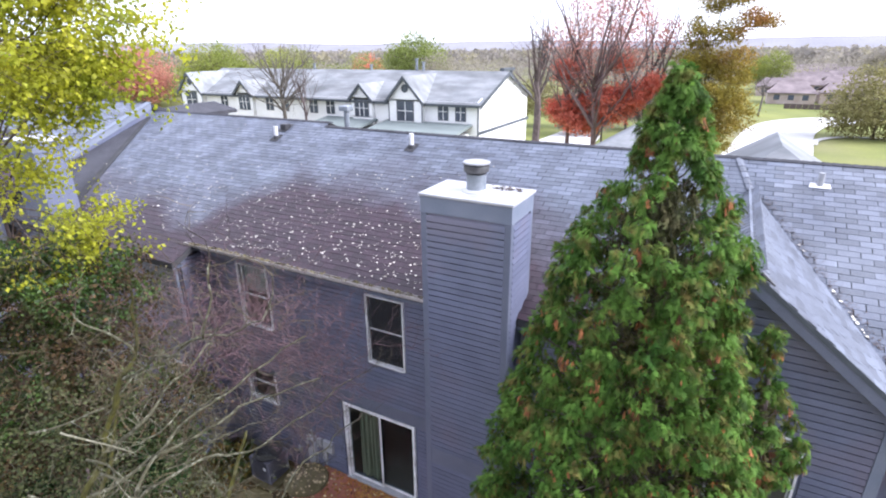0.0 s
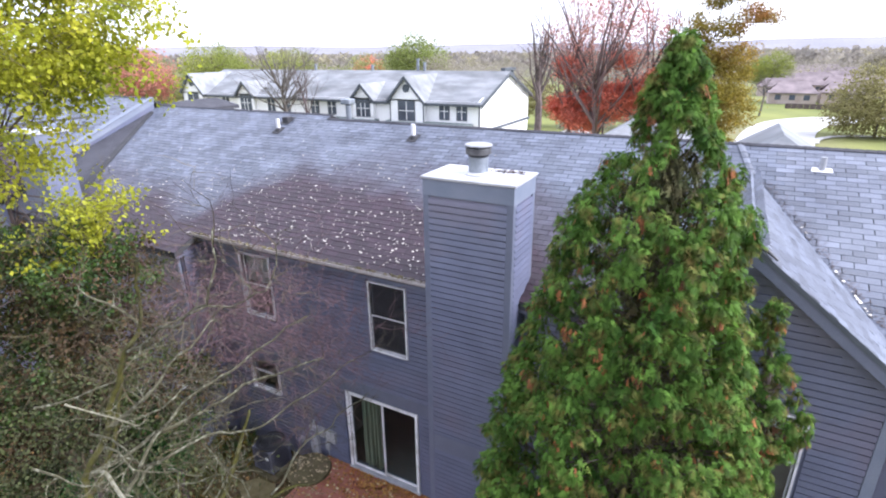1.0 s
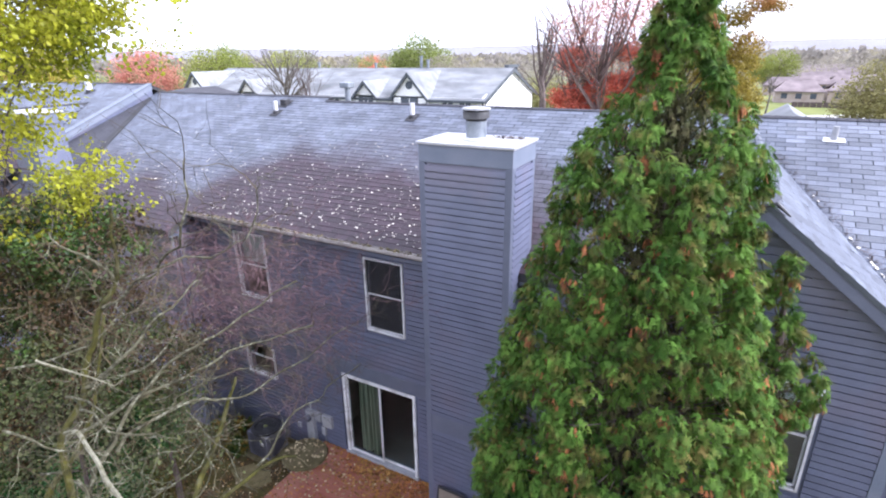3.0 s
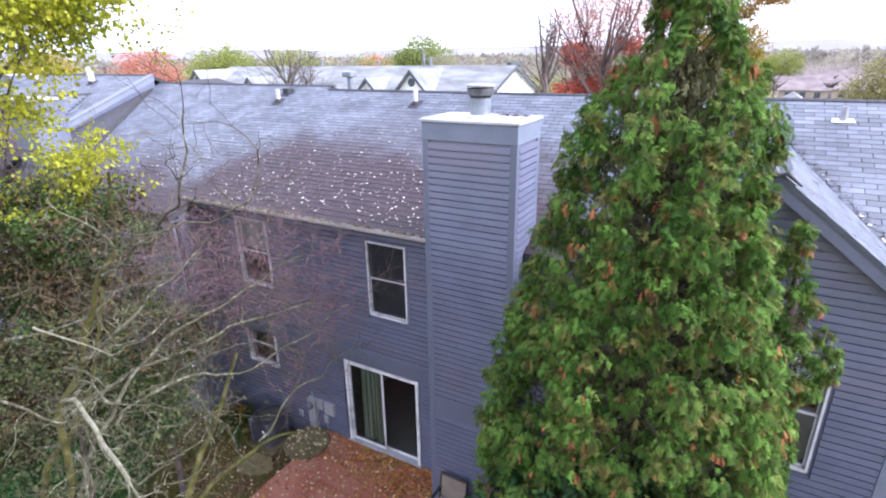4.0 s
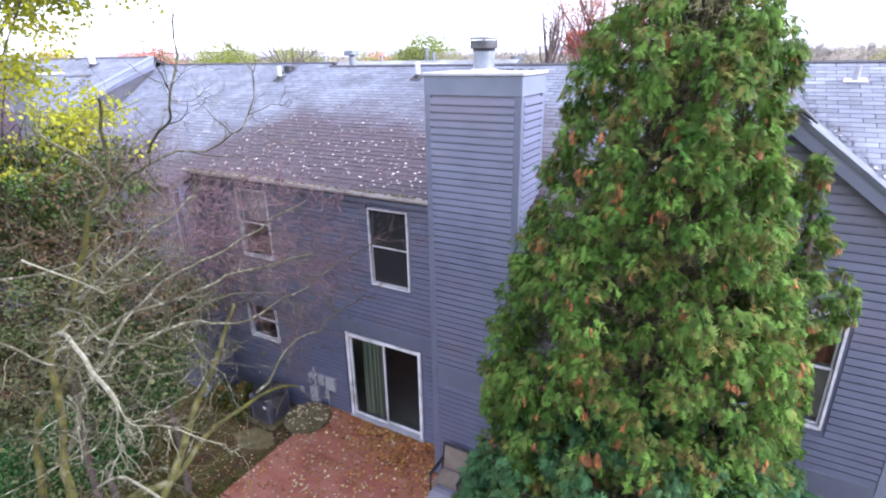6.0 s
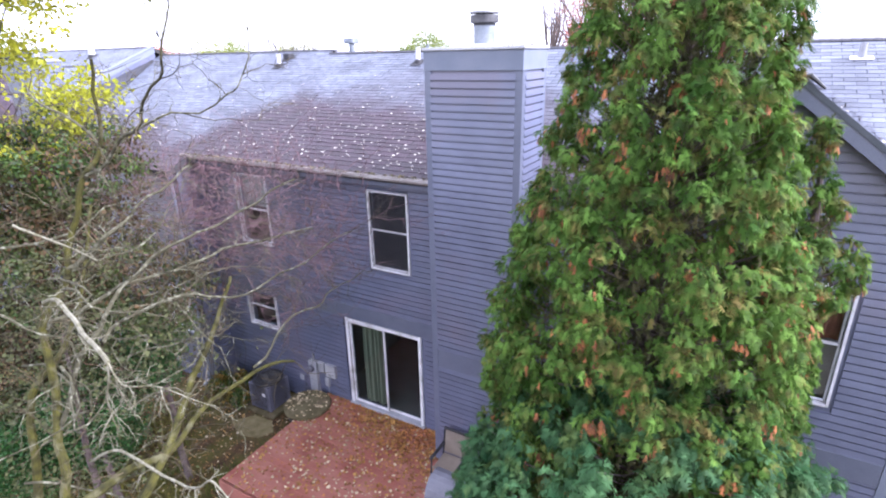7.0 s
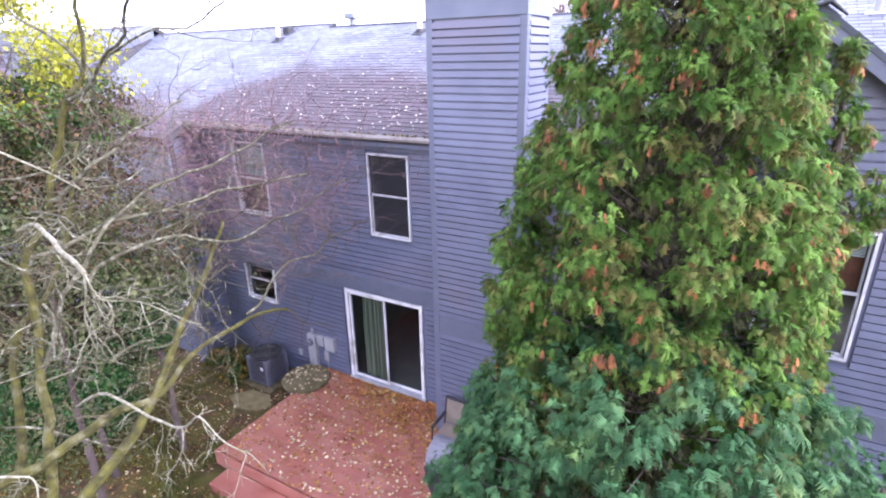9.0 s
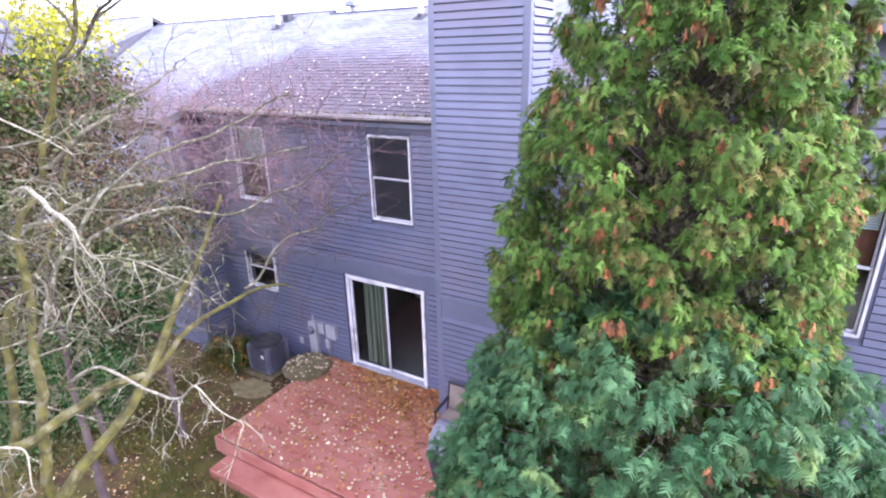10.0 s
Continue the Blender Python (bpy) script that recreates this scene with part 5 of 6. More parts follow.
    for nm, mk, mt, lb, sz, nr in (("crown", ~deadmask & ~tails, mat, "", size, wide), ("hanging_sprays", tails, mat, "", size * 1.35, wide * 0.5), ("dead_foliage", deadmask, DEADSPRAY, "rust-brown dead foliage", size * 0.8, wide * 0.7)):
        w = way[mk] + (np.array([0, 0, -1.6]) if nm != "crown" else 0)
        v, f = plumes(rng, at[mk], w, nrm[mk], sz, 5, nr)
        o = new(nm, cloud_mesh(nm, v, f, mt))
        o.parent, o.location = t, -t.location
        tagged(o, lb)
    return t


evergreen("arborvitae", "tall green arborvitae with rusty inner sprays", 4.3, -2.1, -0.42,
          [(0.2, 1.5), (2.0, 1.6), (3.2, 1.76), (4.0, 1.76), (4.4, 1.7), (5.0, 1.62), (5.8, 1.43), (6.3, 1.3), (6.8, 1.14), (7.2, 1.02), (7.6, 0.9), (8.0, 0.74), (8.2, 0.62), (8.42, 0.42), (8.75, 0.36), (9.05, 0.25), (9.28, 0.08)],
          46, ARBOR, 3, 0.058, 0.5, 2350, 0.0, 0.25, 0.145, 0.7, (7.6, 8.4, -1.25, 0.1), 0.74)
evergreen("arborvitae", "small olive arborvitae stem with browning sprays", 5.56, -1.5, -0.42,
          [(0.5, 0.3), (3.0, 0.26), (4.2, 0.2), (4.8, 0.27), (5.0, 0.44), (5.25, 0.54), (5.6, 0.42), (6.0, 0.3), (6.4, 0.22), (6.65, 0.05)], 38, ARBOR, 6, 0.056, 0.8, 270, -0.08, 0.2, 0.12, 0.68)
evergreen("evergreen_shrub", "broad blue-green evergreen shrub below the arborvitae", 4.55, -3.3, -0.42,
          [(0.0, 1.75), (1.5, 2.0), (2.6, 1.97), (3.2, 1.82), (3.6, 1.6), (3.95, 1.25), (4.15, 0.85), (4.32, 0.3)], 46, ARBORBLUE, 4, 0.068, 0.12, 1350, 0.0, 0.36, 0.15, 0.68)


# ---- bare tree and thicket ----
def limb(geo, pts, r0, r1, sides=8, wander=1.0):
    """A limb along a few points, rounded between them."""
    pts = [Vector(p) for p in pts]
    out = []
    for i in range(len(pts) - 1):
        a, b, c, d = pts[max(i - 1, 0)], pts[i], pts[i + 1], pts[min(i + 2, len(pts) - 1)]
        for s in range(5):
            u = s / 5
            out.append(0.5 * ((2 * b) + (c - a) * u + (2 * a - 5 * b + 4 * c - d) * u * u + (3 * b - a - 3 * c + d) * u ** 3))
    out.append(pts[-1])
    k = len(out)
    out = [p + Vector((noise.noise(p * 3.1), noise.noise(p * 3.1 + Vector((9, 0, 0))), noise.noise(p * 3.1 + Vector((0, 9, 0))))) * (0.1 if r0 < 0.04 else 0.05) * wander if 0 < i < k - 1 else p for i, p in enumerate(out)]
    geo.tube(out, [r0 + (r1 - r0) * i / (k - 1) for i in range(k)], sides)
    return out


rng = np.random.default_rng(8)
bare = thing("bare_tree", (-1.4, -6.8, -0.45), "leaning mossy multi-stemmed tree, bare of leaves", "tree")
tw, spurs = Geo(), Geo()


def stem(pts, r0, r1):
    """One stem or large limb with its twig growth."""
    g = Geo()
    thick = r0 > 0.04
    line = limb(g, pts, r0 if thick else r0 * 1.3, r1 if thick else r1 * 1.4)
    part("stem", g, MOSSBARK if thick else LICHENBARK, bare)
    for i in range(14 if thick else 3, len(line)):
        d = (line[i] - line[i - 1]).normalized() + Vector([float(q) for q in rng.normal(size=3)]) * 0.9
        if i % (3 if line[i].z > 6.0 else 2):
            continue
        grow(tw, rng, line[i], d, rng.uniform(0.35, 0.9), 0.0055, 2, 3, 0.28, 3, 0.02, 0.8, 0.62, 6)
        if not thick:
            for k in range(2):
                d = (line[i] - line[i - 1]).normalized() * 0.6 + Vector([float(q) for q in rng.normal(size=3)]) * 0.9
                grow(spurs, rng, line[i].lerp(line[i - 1], rng.uniform()), d, rng.uniform(0.12, 0.45), max(0.0035, r0 * 0.28), 1, 4, 0.35, 3, 0.0, 0.9, 0.65, 5)


stem([(-2.4, -7.0, -0.6), (-1.5, -6.8, 1.4), (-0.74, -6.5, 2.84), (-0.2, -6.1, 3.2), (0.09, -5.56, 3.5), (0.25, -5.2, 3.55), (0.28, -4.8, 3.8), (0.5, -4.07, 3.97), (0.68, -3.82, 3.94)], 0.07, 0.012)
stem([(-1.3, -7.0, -0.6), (-0.5, -6.6, 1.4), (0.0, -6.2, 2.6), (0.25, -5.5, 3.3), (0.1, -4.8, 3.95), (-0.03, -4.25, 4.45), (-0.1, -3.9, 4.9)], 0.08, 0.016)
stem([(-0.7, -6.6, -0.6), (-0.45, -6.2, 1.6), (-0.5, -5.93, 3.07), (-0.72, -5.7, 3.8), (-0.87, -5.5, 4.8), (-0.7, -5.25, 5.4), (-0.43, -5.0, 6.25), (-0.33, -4.85, 6.55), (-0.15, -4.85, 7.3)], 0.06, 0.014)
stem([(-1.6, -6.8, -0.6), (-1.1, -6.4, 1.4), (-1.2, -5.9, 3.1), (-1.4, -5.6, 3.9), (-1.3, -5.3, 4.3), (-1.2, -5.0, 4.8), (-1.3, -4.6, 5.8)], 0.06, 0.014)
stem([(-0.72, -5.7, 3.8), (-0.5, -5.4, 4.5), (-0.39, -4.95, 5.1), (-0.34, -4.5, 5.35), (-0.2, -3.8, 5.55), (0.2, -3.0, 5.9)], 0.02, 0.007)
stem([(-0.87, -5.5, 4.8), (-0.45, -4.9, 5.1), (-0.28, -4.3, 5.15), (-0.05, -3.6, 5.2), (0.4, -3.0, 5.3)], 0.018, 0.006)
stem([(-0.7, -5.25, 5.4), (-0.38, -5.0, 5.65), (-0.38, -4.6, 5.9), (-0.3, -4.0, 6.2)], 0.02, 0.006)
stem([(-0.5, -5.2, 4.6), (-0.25, -4.6, 4.9), (0.05, -4.0, 4.72), (0.3, -3.3, 4.9), (0.7, -2.7, 5.2)], 0.015, 0.005)
stem([(0.43, -4.2, 4.0), (0.52, -3.77, 4.33), (0.65, -3.27, 4.46), (0.9, -2.7, 4.72)], 0.012, 0.004)
stem([(-0.35, -4.85, 6.5), (-0.4, -4.95, 6.75), (-0.6, -5.2, 7.1)], 0.014, 0.005)
stem([(-0.43, -5.0, 6.25), (0.1, -4.9, 6.6), (0.7, -5.0, 7.0), (1.23, -5.1, 7.4), (1.3, -5.0, 7.9)], 0.013, 0.004)
stem([(0.1, -4.9, 6.6), (0.5, -4.6, 6.8), (1.0, -4.4, 7.0), (1.2, -4.3, 7.5)], 0.009, 0.003)
for k in range(11):
    g = Geo()
    p = (-1.0 + rng.uniform(-0.5, 0.5), -5.6 + rng.uniform(-0.5, 0.5), rng.uniform(3.0, 5.6))
    grow(g, rng, p, (0.8 + rng.normal() * 0.2, 0.45 + rng.normal() * 0.25, 0.12 + rng.normal() * 0.2), rng.uniform(1.2, 2.1), 0.014, 3, 5, 0.34, 2, -0.01, 0.75, 0.62, 9)
    part("side_branch", g, LICHENBARK, bare)
for k in range(13):
    g = Geo()
    p = (rng.uniform(-0.9, 0.1), rng.uniform(-5.2, -4.3), rng.uniform(3.9, 5.7))
    grow(g, rng, p, (0.55 + rng.normal() * 0.3, 0.75 + rng.normal() * 0.25, 0.05 + rng.normal() * 0.25), rng.uniform(0.8, 1.5), 0.0095, 2, 5, 0.36, 3, 0.0, 0.8, 0.62, 8)
    part("side_branch", g, LICHENBARK, bare)
part("twig_growth", tw, TWIG, bare, "grey-brown fine twig growth", kind="stuff")
part("spur_growth", spurs, LICHENBARK, bare, "lichened short spurs", kind="stuff")


def dead_branch(pts, r0, r1):
    """A bleached bare branch with a few short forks."""
    g = Geo()
    line = limb(g, pts, r0, r1, 7, 0.25)
    for i in range(4, len(line), 2):
        d = (line[i] - line[i - 1]).normalized() * 0.7 + Vector([float(q) for q in rng.normal(size=3)]) * 0.7 + Vector((0, 0, -0.3))
        grow(g, rng, line[i], d, rng.uniform(0.12, 0.4), 0.004, 2, 4, 0.3, 2, -0.1, 0.8, 0.6, 5)
    part("dead_branch", g, PALEBARK, bare, "bleached bare branch")


dead_branch([(-0.5, -5.6, 3.4), (-0.08, -5.51, 3.63), (0.72, -5.48, 3.6), (1.03, -5.47, 3.65), (1.32, -5.47, 3.87), (1.52, -5.45, 3.72), (1.76, -5.42, 3.62)], 0.017, 0.005)
dead_branch([(1.03, -5.47, 3.65), (0.98, -5.5, 3.38), (0.74, -5.55, 3.07)], 0.009, 0.004)
dead_branch([(-0.25, -5.68, 5.3), (-0.03, -5.67, 5.38), (0.4, -5.77, 5.35), (0.82, -5.87, 5.33), (1.23, -5.96, 5.3)], 0.021, 0.017)
dead_branch([(1.23, -5.96, 5.3), (1.2, -5.98, 5.18), (1.13, -5.99, 4.95), (1.15, -5.98, 4.7)], 0.01, 0.003)
dead_branch([(1.23, -5.96, 5.3), (1.3, -5.95, 5.12), (1.5, -5.8, 5.1), (1.8, -5.6, 4.9)], 0.006, 0.003)
dead_branch([(-0.3, -6.7, 3.5), (0.17, -6.42, 3.51), (0.27, -6.31, 3.42), (0.42, -6.38, 3.15)], 0.013, 0.005)
dead_branch([(-0.6, -5.6, 5.95), (-0.37, -5.4, 5.75), (-0.2, -5.2, 5.55)], 0.012, 0.006)



def thicket(name, label, region, count, mat, seed, up=0.2, length=(0.5, 1.2), radius=0.007, split=3):
    """A tangle of thin shoots that fills a region (three ranges)."""
    rng = np.random.default_rng(seed)
    g = Geo()
    for i in range(count):
        p = [rng.uniform(a, b) for a, b in region]
        grow(g, rng, p, rng.normal(size=3) + np.array([0.3, 0.1, 0.4]), rng.uniform(*length), radius, 2, 4, 0.25, split, up * 0.3, 0.8, 0.6, 5)
    return tagged(new(name, g.mesh(name, mat)), label, "shrub", kind="stuff")


thicket("twig_thicket", "tangle of purplish bare twigs", ((-4.0, 0.2), (-3.2, -1.3), (3.8, 5.7)), 290, PURPLETWIG, 31, radius=0.0034)
thicket("twig_thicket", "tangle of brown bare twigs", ((-3.6, -0.6), (-5.2, -3.6), (3.6, 5.6)), 40, TWIG, 32, radius=0.0045)


def leafy(name, label, blobs, count, size, mat, seed, trunk=None, category="tree", droop=0.3, aspect=0.7, limbs=18, spread=0.12, per=16, under=None):
    """A tree whose leaves gather in many uneven clumps inside a few blobs (x, y, z, radius, flattening)."""
    rng = np.random.default_rng(seed)
    base = trunk[0] if trunk else (blobs[0][0], blobs[0][1], blobs[0][2] - blobs[0][3])
    t = under or thing(name, base, label, category)
    w = np.array([b[3] ** 2 for b in blobs])
    clumps = []
    for b, k in zip(blobs, np.maximum(6, (w / w.sum() * count / per).astype(int))):
        d = unit(rng.normal(size=(k, 3))) * (rng.uniform(0.15, 1, (k, 1)) ** 0.5) * b[3]
        d[:, 2] *= b[4]
        clumps.append(np.array(b[:3]) + d)
    clumps = np.concatenate(clumps)
    R = np.mean([b[3] for b in blobs])
    g = Geo()
    if trunk:
        limb(g, trunk, 0.05 * max(1.5, R * 0.9), 0.02 * R, 8)
        hub = [Vector(p) for p in trunk]
        for k in rng.choice(len(clumps), min(limbs, len(clumps)), replace=False):
            c = Vector(clumps[k])
            h = min(hub[len(hub) // 2:], key=lambda q: (q - c).length)
            m = h.lerp(c, 0.5) + Vector([float(q) for q in rng.normal(size=3)]) * 0.1 * R
            part("limb", Geo().tube([h, m, c], [0.03 * max(0.6, R * 0.7), 0.018 * max(0.6, R * 0.7), 0.006 * R], 5, cap=False), DARKBARK, t)
        part("trunk", g, DARKBARK, t)
    pick = rng.integers(0, len(clumps), count)
    at = clumps[pick] + rng.normal(size=(count, 3)) * np.array([1, 1, 0.55]) * R * spread
    v, f = leaves(rng, at, size, droop, 0.5, aspect)
    part_name = name if under else "crown"
    o = new(part_name, cloud_mesh(part_name, v, f, mat))
    o.parent, o.location = t, -t.location
    if under:
        tagged(o, label)
    return t


def maple(x, y, layers, mat, seed, size=0.085):
    """A light maple: forked limbs that carry loose, level sprays of leaves. layers: (x, y, z, reach, limbs, leaves to a twig)."""
    rng = np.random.default_rng(seed)
    t = thing("maple", (x, y, -0.5), "young maple with yellow-green autumn leaves", "tree")
    g = Geo()
    line = limb(g, [(x, y, -0.5), (x + 0.1, y + 0.1, 3.0), (x + 0.25, y + 0.2, 6.0), (x + 0.9, y + 0.3, 9.8)], 0.07, 0.02, 8)
    part("trunk", g, DARKBARK, t)
    spots = []
    for cx, cy, cz, reach, count, per in layers:
        b = Geo()
        tips = []
        for i in range(count):
            c = Vector((cx, cy, cz)) + Vector([float(q) for q in rng.normal(size=3)]) * reach * 0.3
            h = line[int(np.clip(np.searchsorted([p.z for p in line], c.z - rng.uniform(0.3, 2.4)), 2, len(line) - 1))]
            if i % 4 == 0:
                b.tube([h, h.lerp(c, 0.5) + Vector((0, 0, 0.1)), c], [0.02, 0.012, 0.008], 5, cap=False)
            a = rng.uniform(0, 2 * math.pi)
            grow(b, rng, c, (math.cos(a), math.sin(a), rng.uniform(-0.25, 0.25)), reach * rng.uniform(0.5, 1.0), 0.008, 2, 4, 0.25, 3, 0.0, 0.75, 0.6, 5, tips)
        part("limb", b, DARKBARK, t)
        at = np.repeat(np.array(tips), per, 0)
        spots.append(at + rng.normal(size=at.shape) * np.array([0.13, 0.13, 0.06]))
    v, f = leaves(rng, np.concatenate(spots), size, 0.5, 0.9, 0.75)
    o = new("crown", cloud_mesh("crown", v, f, mat))
    o.parent, o.location = t, -t.location
    return t


maple(-7.4, -3.3, [(-5.6, -2.9, 9.8, 1.5, 30, 4), (-4.5, -2.7, 10.3, 1.1, 22, 4), (-4.4, -2.8, 9.2, 0.9, 18, 4), (-5.2, -2.9, 8.7, 0.8, 10, 4), (-6.4, -3.1, 8.6, 1.2, 12, 4),
                   (-5.7, -3.1, 7.0, 0.9, 10, 3), (-4.5, -3.0, 6.8, 0.8, 9, 2), (-5.0, -3.1, 6.2, 0.9, 10, 2), (-6.4, -3.2, 7.5, 0.8, 7, 3)], YELLOWLEAF, 41)
IVYMASS = [(-4.5, -3.2, 5.6, 1.1, 1.0), (-3.7, -3.1, 5.6, 0.6, 1.1), (-2.9, -3.3, 3.9, 0.9, 1.1), (-4.4, -3.3, 4.2, 1.2, 1.0), (-4.3, -3.4, 2.8, 1.1, 1.0), (-5.8, -3.6, 5.4, 1.3, 1.0), (-5.9, -3.8, 3.6, 1.5, 1.0), (-6.6, -4.4, 2.2, 1.5, 1.0), (-7.0, -4.0, 5.0, 1.3, 1.0)]
ivy = leafy("ivy_thicket", "ivy and vines smothering a dead tree", IVYMASS,
      50000, 0.07, IVYLEAF, 42, [(-5.4, -3.6, -0.5), (-5.2, -3.5, 2.5), (-4.8, -3.3, 5.8)], "shrub", spread=0.1, per=75)
leafy("withered_leaves", "withered brown leaves in the vines, toned dark for shade", IVYMASS, 11000, 0.075, WITHERED, 45, None, "shrub", droop=1.0, spread=0.2, per=40, under=ivy)


def vines(name, label, blobs, count, mat, seed, radius=0.005):
    """Fine bare shoots tangled through a mass of foliage."""
    rng = np.random.default_rng(seed)
    g = Geo()
    w = np.array([b[3] ** 2 for b in blobs])
    for b, k in zip(blobs, (w / w.sum() * count).astype(int)):
        for i in range(k):
            d = unit(rng.normal(size=3)) * b[3] * rng.uniform(0.35, 1.08)
            grow(g, rng, np.array(b[:3]) + d, d * 0.5 + rng.normal(size=3) * 0.8 + np.array([0.3, -0.5, -0.1]), rng.uniform(0.5, 1.3), radius * rng.uniform(0.7, 1.5), 2, 3, 0.32, 3, -0.02, 0.85, 0.6, 5)
    return tagged(new(name, g.mesh(name, mat)), label, "vines", kind="stuff")


vines("vine_tangle", "brown vine shoots tangled through the ivy", IVYMASS, 115, TWIG, 34)
vines("vine_tangle", "russet vine shoots tangled through the ivy", IVYMASS, 50, RUSSETTWIG, 35)
vines("vine_tangle", "grey lichened shoots tangled through the ivy", IVYMASS, 50, LICHENBARK, 36, 0.009)
thicket("vine_tangle", "brown vine stems hanging in the ivy", ((-6.5, -2.4), (-4.6, -2.7), (1.5, 6.4)), 45, RUSSETTWIG, 33, -0.3, radius=0.0055)
for x, y, z, r in ((-3.9, -4.25, 1.9, 0.72), (-3.35, -3.25, 2.75, 0.5)):
    leafy("shrub", "tall loose evergreen shrub among the vines", [(x, y, z, r, 0.95), (x - 0.3, y + 0.1, z - 0.7, r * 0.9, 0.9), (x + 0.2, y - 0.1, z - 0.4, r * 0.6, 0.8)], 9000, 0.055, SHRUBLEAF, 51,
          [(x - 0.2, y + 0.2, -0.5), (x - 0.1, y + 0.1, z - 0.6), (x, y, z + 0.2)], "shrub", limbs=8, per=30)
for k, (x, y, z, r) in enumerate([(-5.2, -3.6, 0.5, 0.8), (-6.2, -2.8, 0.8, 0.95), (-6.3, -4.0, 0.8, 0.95), (-4.7, -5.2, 1.1, 0.9)]):
    leafy("shrub", "low evergreen shrub with glossy green leaves", [(x, y, z, r, 0.85), (x + 0.3, y - 0.3, z + 0.35, r * 0.6, 0.8)], 11000, 0.05, SHRUBLEAF, 43 + k, None, "shrub")

WEEDLEAF = material("autumn_weed_leaf", (0.1, 0.09, 0.015), (0.34, 0.19, 0.03), 4, 20, 0.7, 0.0, 0.4, island=True, leaf=0.35, patch=(0.05, 0.11, 0.02), patch_scale=3, patch_at=0.5)
for k, (x, y, r) in enumerate([(-4.9, -0.55, 0.42), (-5.45, -0.75, 0.36), (-4.55, -0.95, 0.3)]):
    leafy("weed_clump", "low clump of green and orange autumn weeds by the wall", [(x, y, -0.25, r, 0.8), (x + 0.15, y - 0.1, -0.05, r * 0.6, 0.9)], 900, 0.07, WEEDLEAF, 60 + k, None, "weeds")
stone = Geo().prism([(-4.2, -1.5, -0.46), (-3.7, -1.72, -0.46), (-3.25, -1.6, -0.46), (-3.1, -1.3, -0.46), (-3.4, -1.06, -0.46), (-3.9, -1.1, -0.46)], (0, 0, 0), (0, 0, 0.09))
BUFFSTONE = material("buff_stone", (0.12, 0.1, 0.04), (0.21, 0.175, 0.09), 6, 60, 0.9, 0.5, 0.0)
single("stepping_stone", stone, BUFFSTONE, "flat buff stepping stone beside the air conditioner", "stone")
leafy("honeysuckle", "straggling shrub with few withered olive leaves", [(-2.6, -4.6, 4.4, 1.0, 0.9), (-1.6, -4.9, 3.8, 0.9, 0.9), (-3.4, -4.8, 3.4, 1.2, 1.0), (-2.2, -5.2, 2.4, 1.1, 0.9), (-0.6, -4.6, 4.2, 0.6, 0.9)],
      5200, 0.06, OLIVELEAFLET, 47, [(-3.4, -4.6, -0.5), (-3.0, -4.7, 1.8), (-2.4, -4.8, 4.0)], "shrub", limbs=0, spread=0.25)

# ---- far things ----
red_maple = leafy("red_maple", "red maple half bare, with dark limbs", [(-4.3, 25, 5.9, 1.1, 0.9), (-3.2, 25, 5.3, 1.1, 0.8), (-1.4, 25, 6.4, 1.3, 0.9), (-0.4, 25, 6.9, 0.9, 0.8), (-2.6, 25, 6.4, 1.0, 0.8), (-4.2, 24.8, 8.2, 0.8, 0.9), (0.7, 24.8, 7.6, 0.7, 0.7), (-1.3, 24.8, 8.6, 0.6, 0.8)],
      26000, 0.14, REDLEAF, 51, [(-1.9, 25, -1.3), (-1.9, 25, 3.5), (-2.0, 25, 6.5), (-1.8, 25, 9.5)], spread=0.2, per=45)
leafy("sparse_leaves", "thin pinkish leaves high in the crown", [(-4.3, 24.8, 9.8, 1.4, 0.9), (-2.4, 24.8, 10.0, 1.6, 0.9), (-0.6, 24.8, 10.2, 1.4, 0.9), (1.0, 24.8, 10.0, 1.0, 0.9), (-3.4, 24.8, 8.0, 1.4, 0.9), (-0.6, 24.8, 8.6, 1.2, 0.9), (-3.0, 25, 11.6, 1.2, 0.8), (-0.8, 25, 11.8, 1.2, 0.8)],
      9000, 0.11, PINKLEAF, 57, spread=0.3, per=12, under=red_maple)
leafy("oak", "oak with olive and gold autumn leaves", [(4.0, 25, 7.2, 1.4, 1.0), (3.0, 25, 6.4, 1.2, 1.0), (2.4, 25, 8.4, 1.0, 1.0), (4.9, 25, 6.2, 1.1, 1.0), (4.0, 25, 5.0, 1.1, 1.0), (4.5, 25, 8.6, 0.9, 1.0), (3.3, 25, 9.0, 0.9, 1.0), (2.5, 25, 10.2, 0.8, 1.0), (3.9, 25, 10.1, 0.7, 0.9), (4.8, 25, 10.7, 0.7, 0.8), (5.7, 25, 10.6, 0.5, 0.8), (3.2, 25, 11.8, 0.9, 0.8), (4.4, 25, 12.0, 0.8, 0.8)],
      32000, 0.115, OLIVELEAF, 52, [(3.4, 25.3, -1.3), (3.4, 25.3, 4), (3.2, 25.2, 8), (3.5, 25.2, 12)], spread=0.24, per=70, limbs=34)
rng = np.random.default_rng(61)


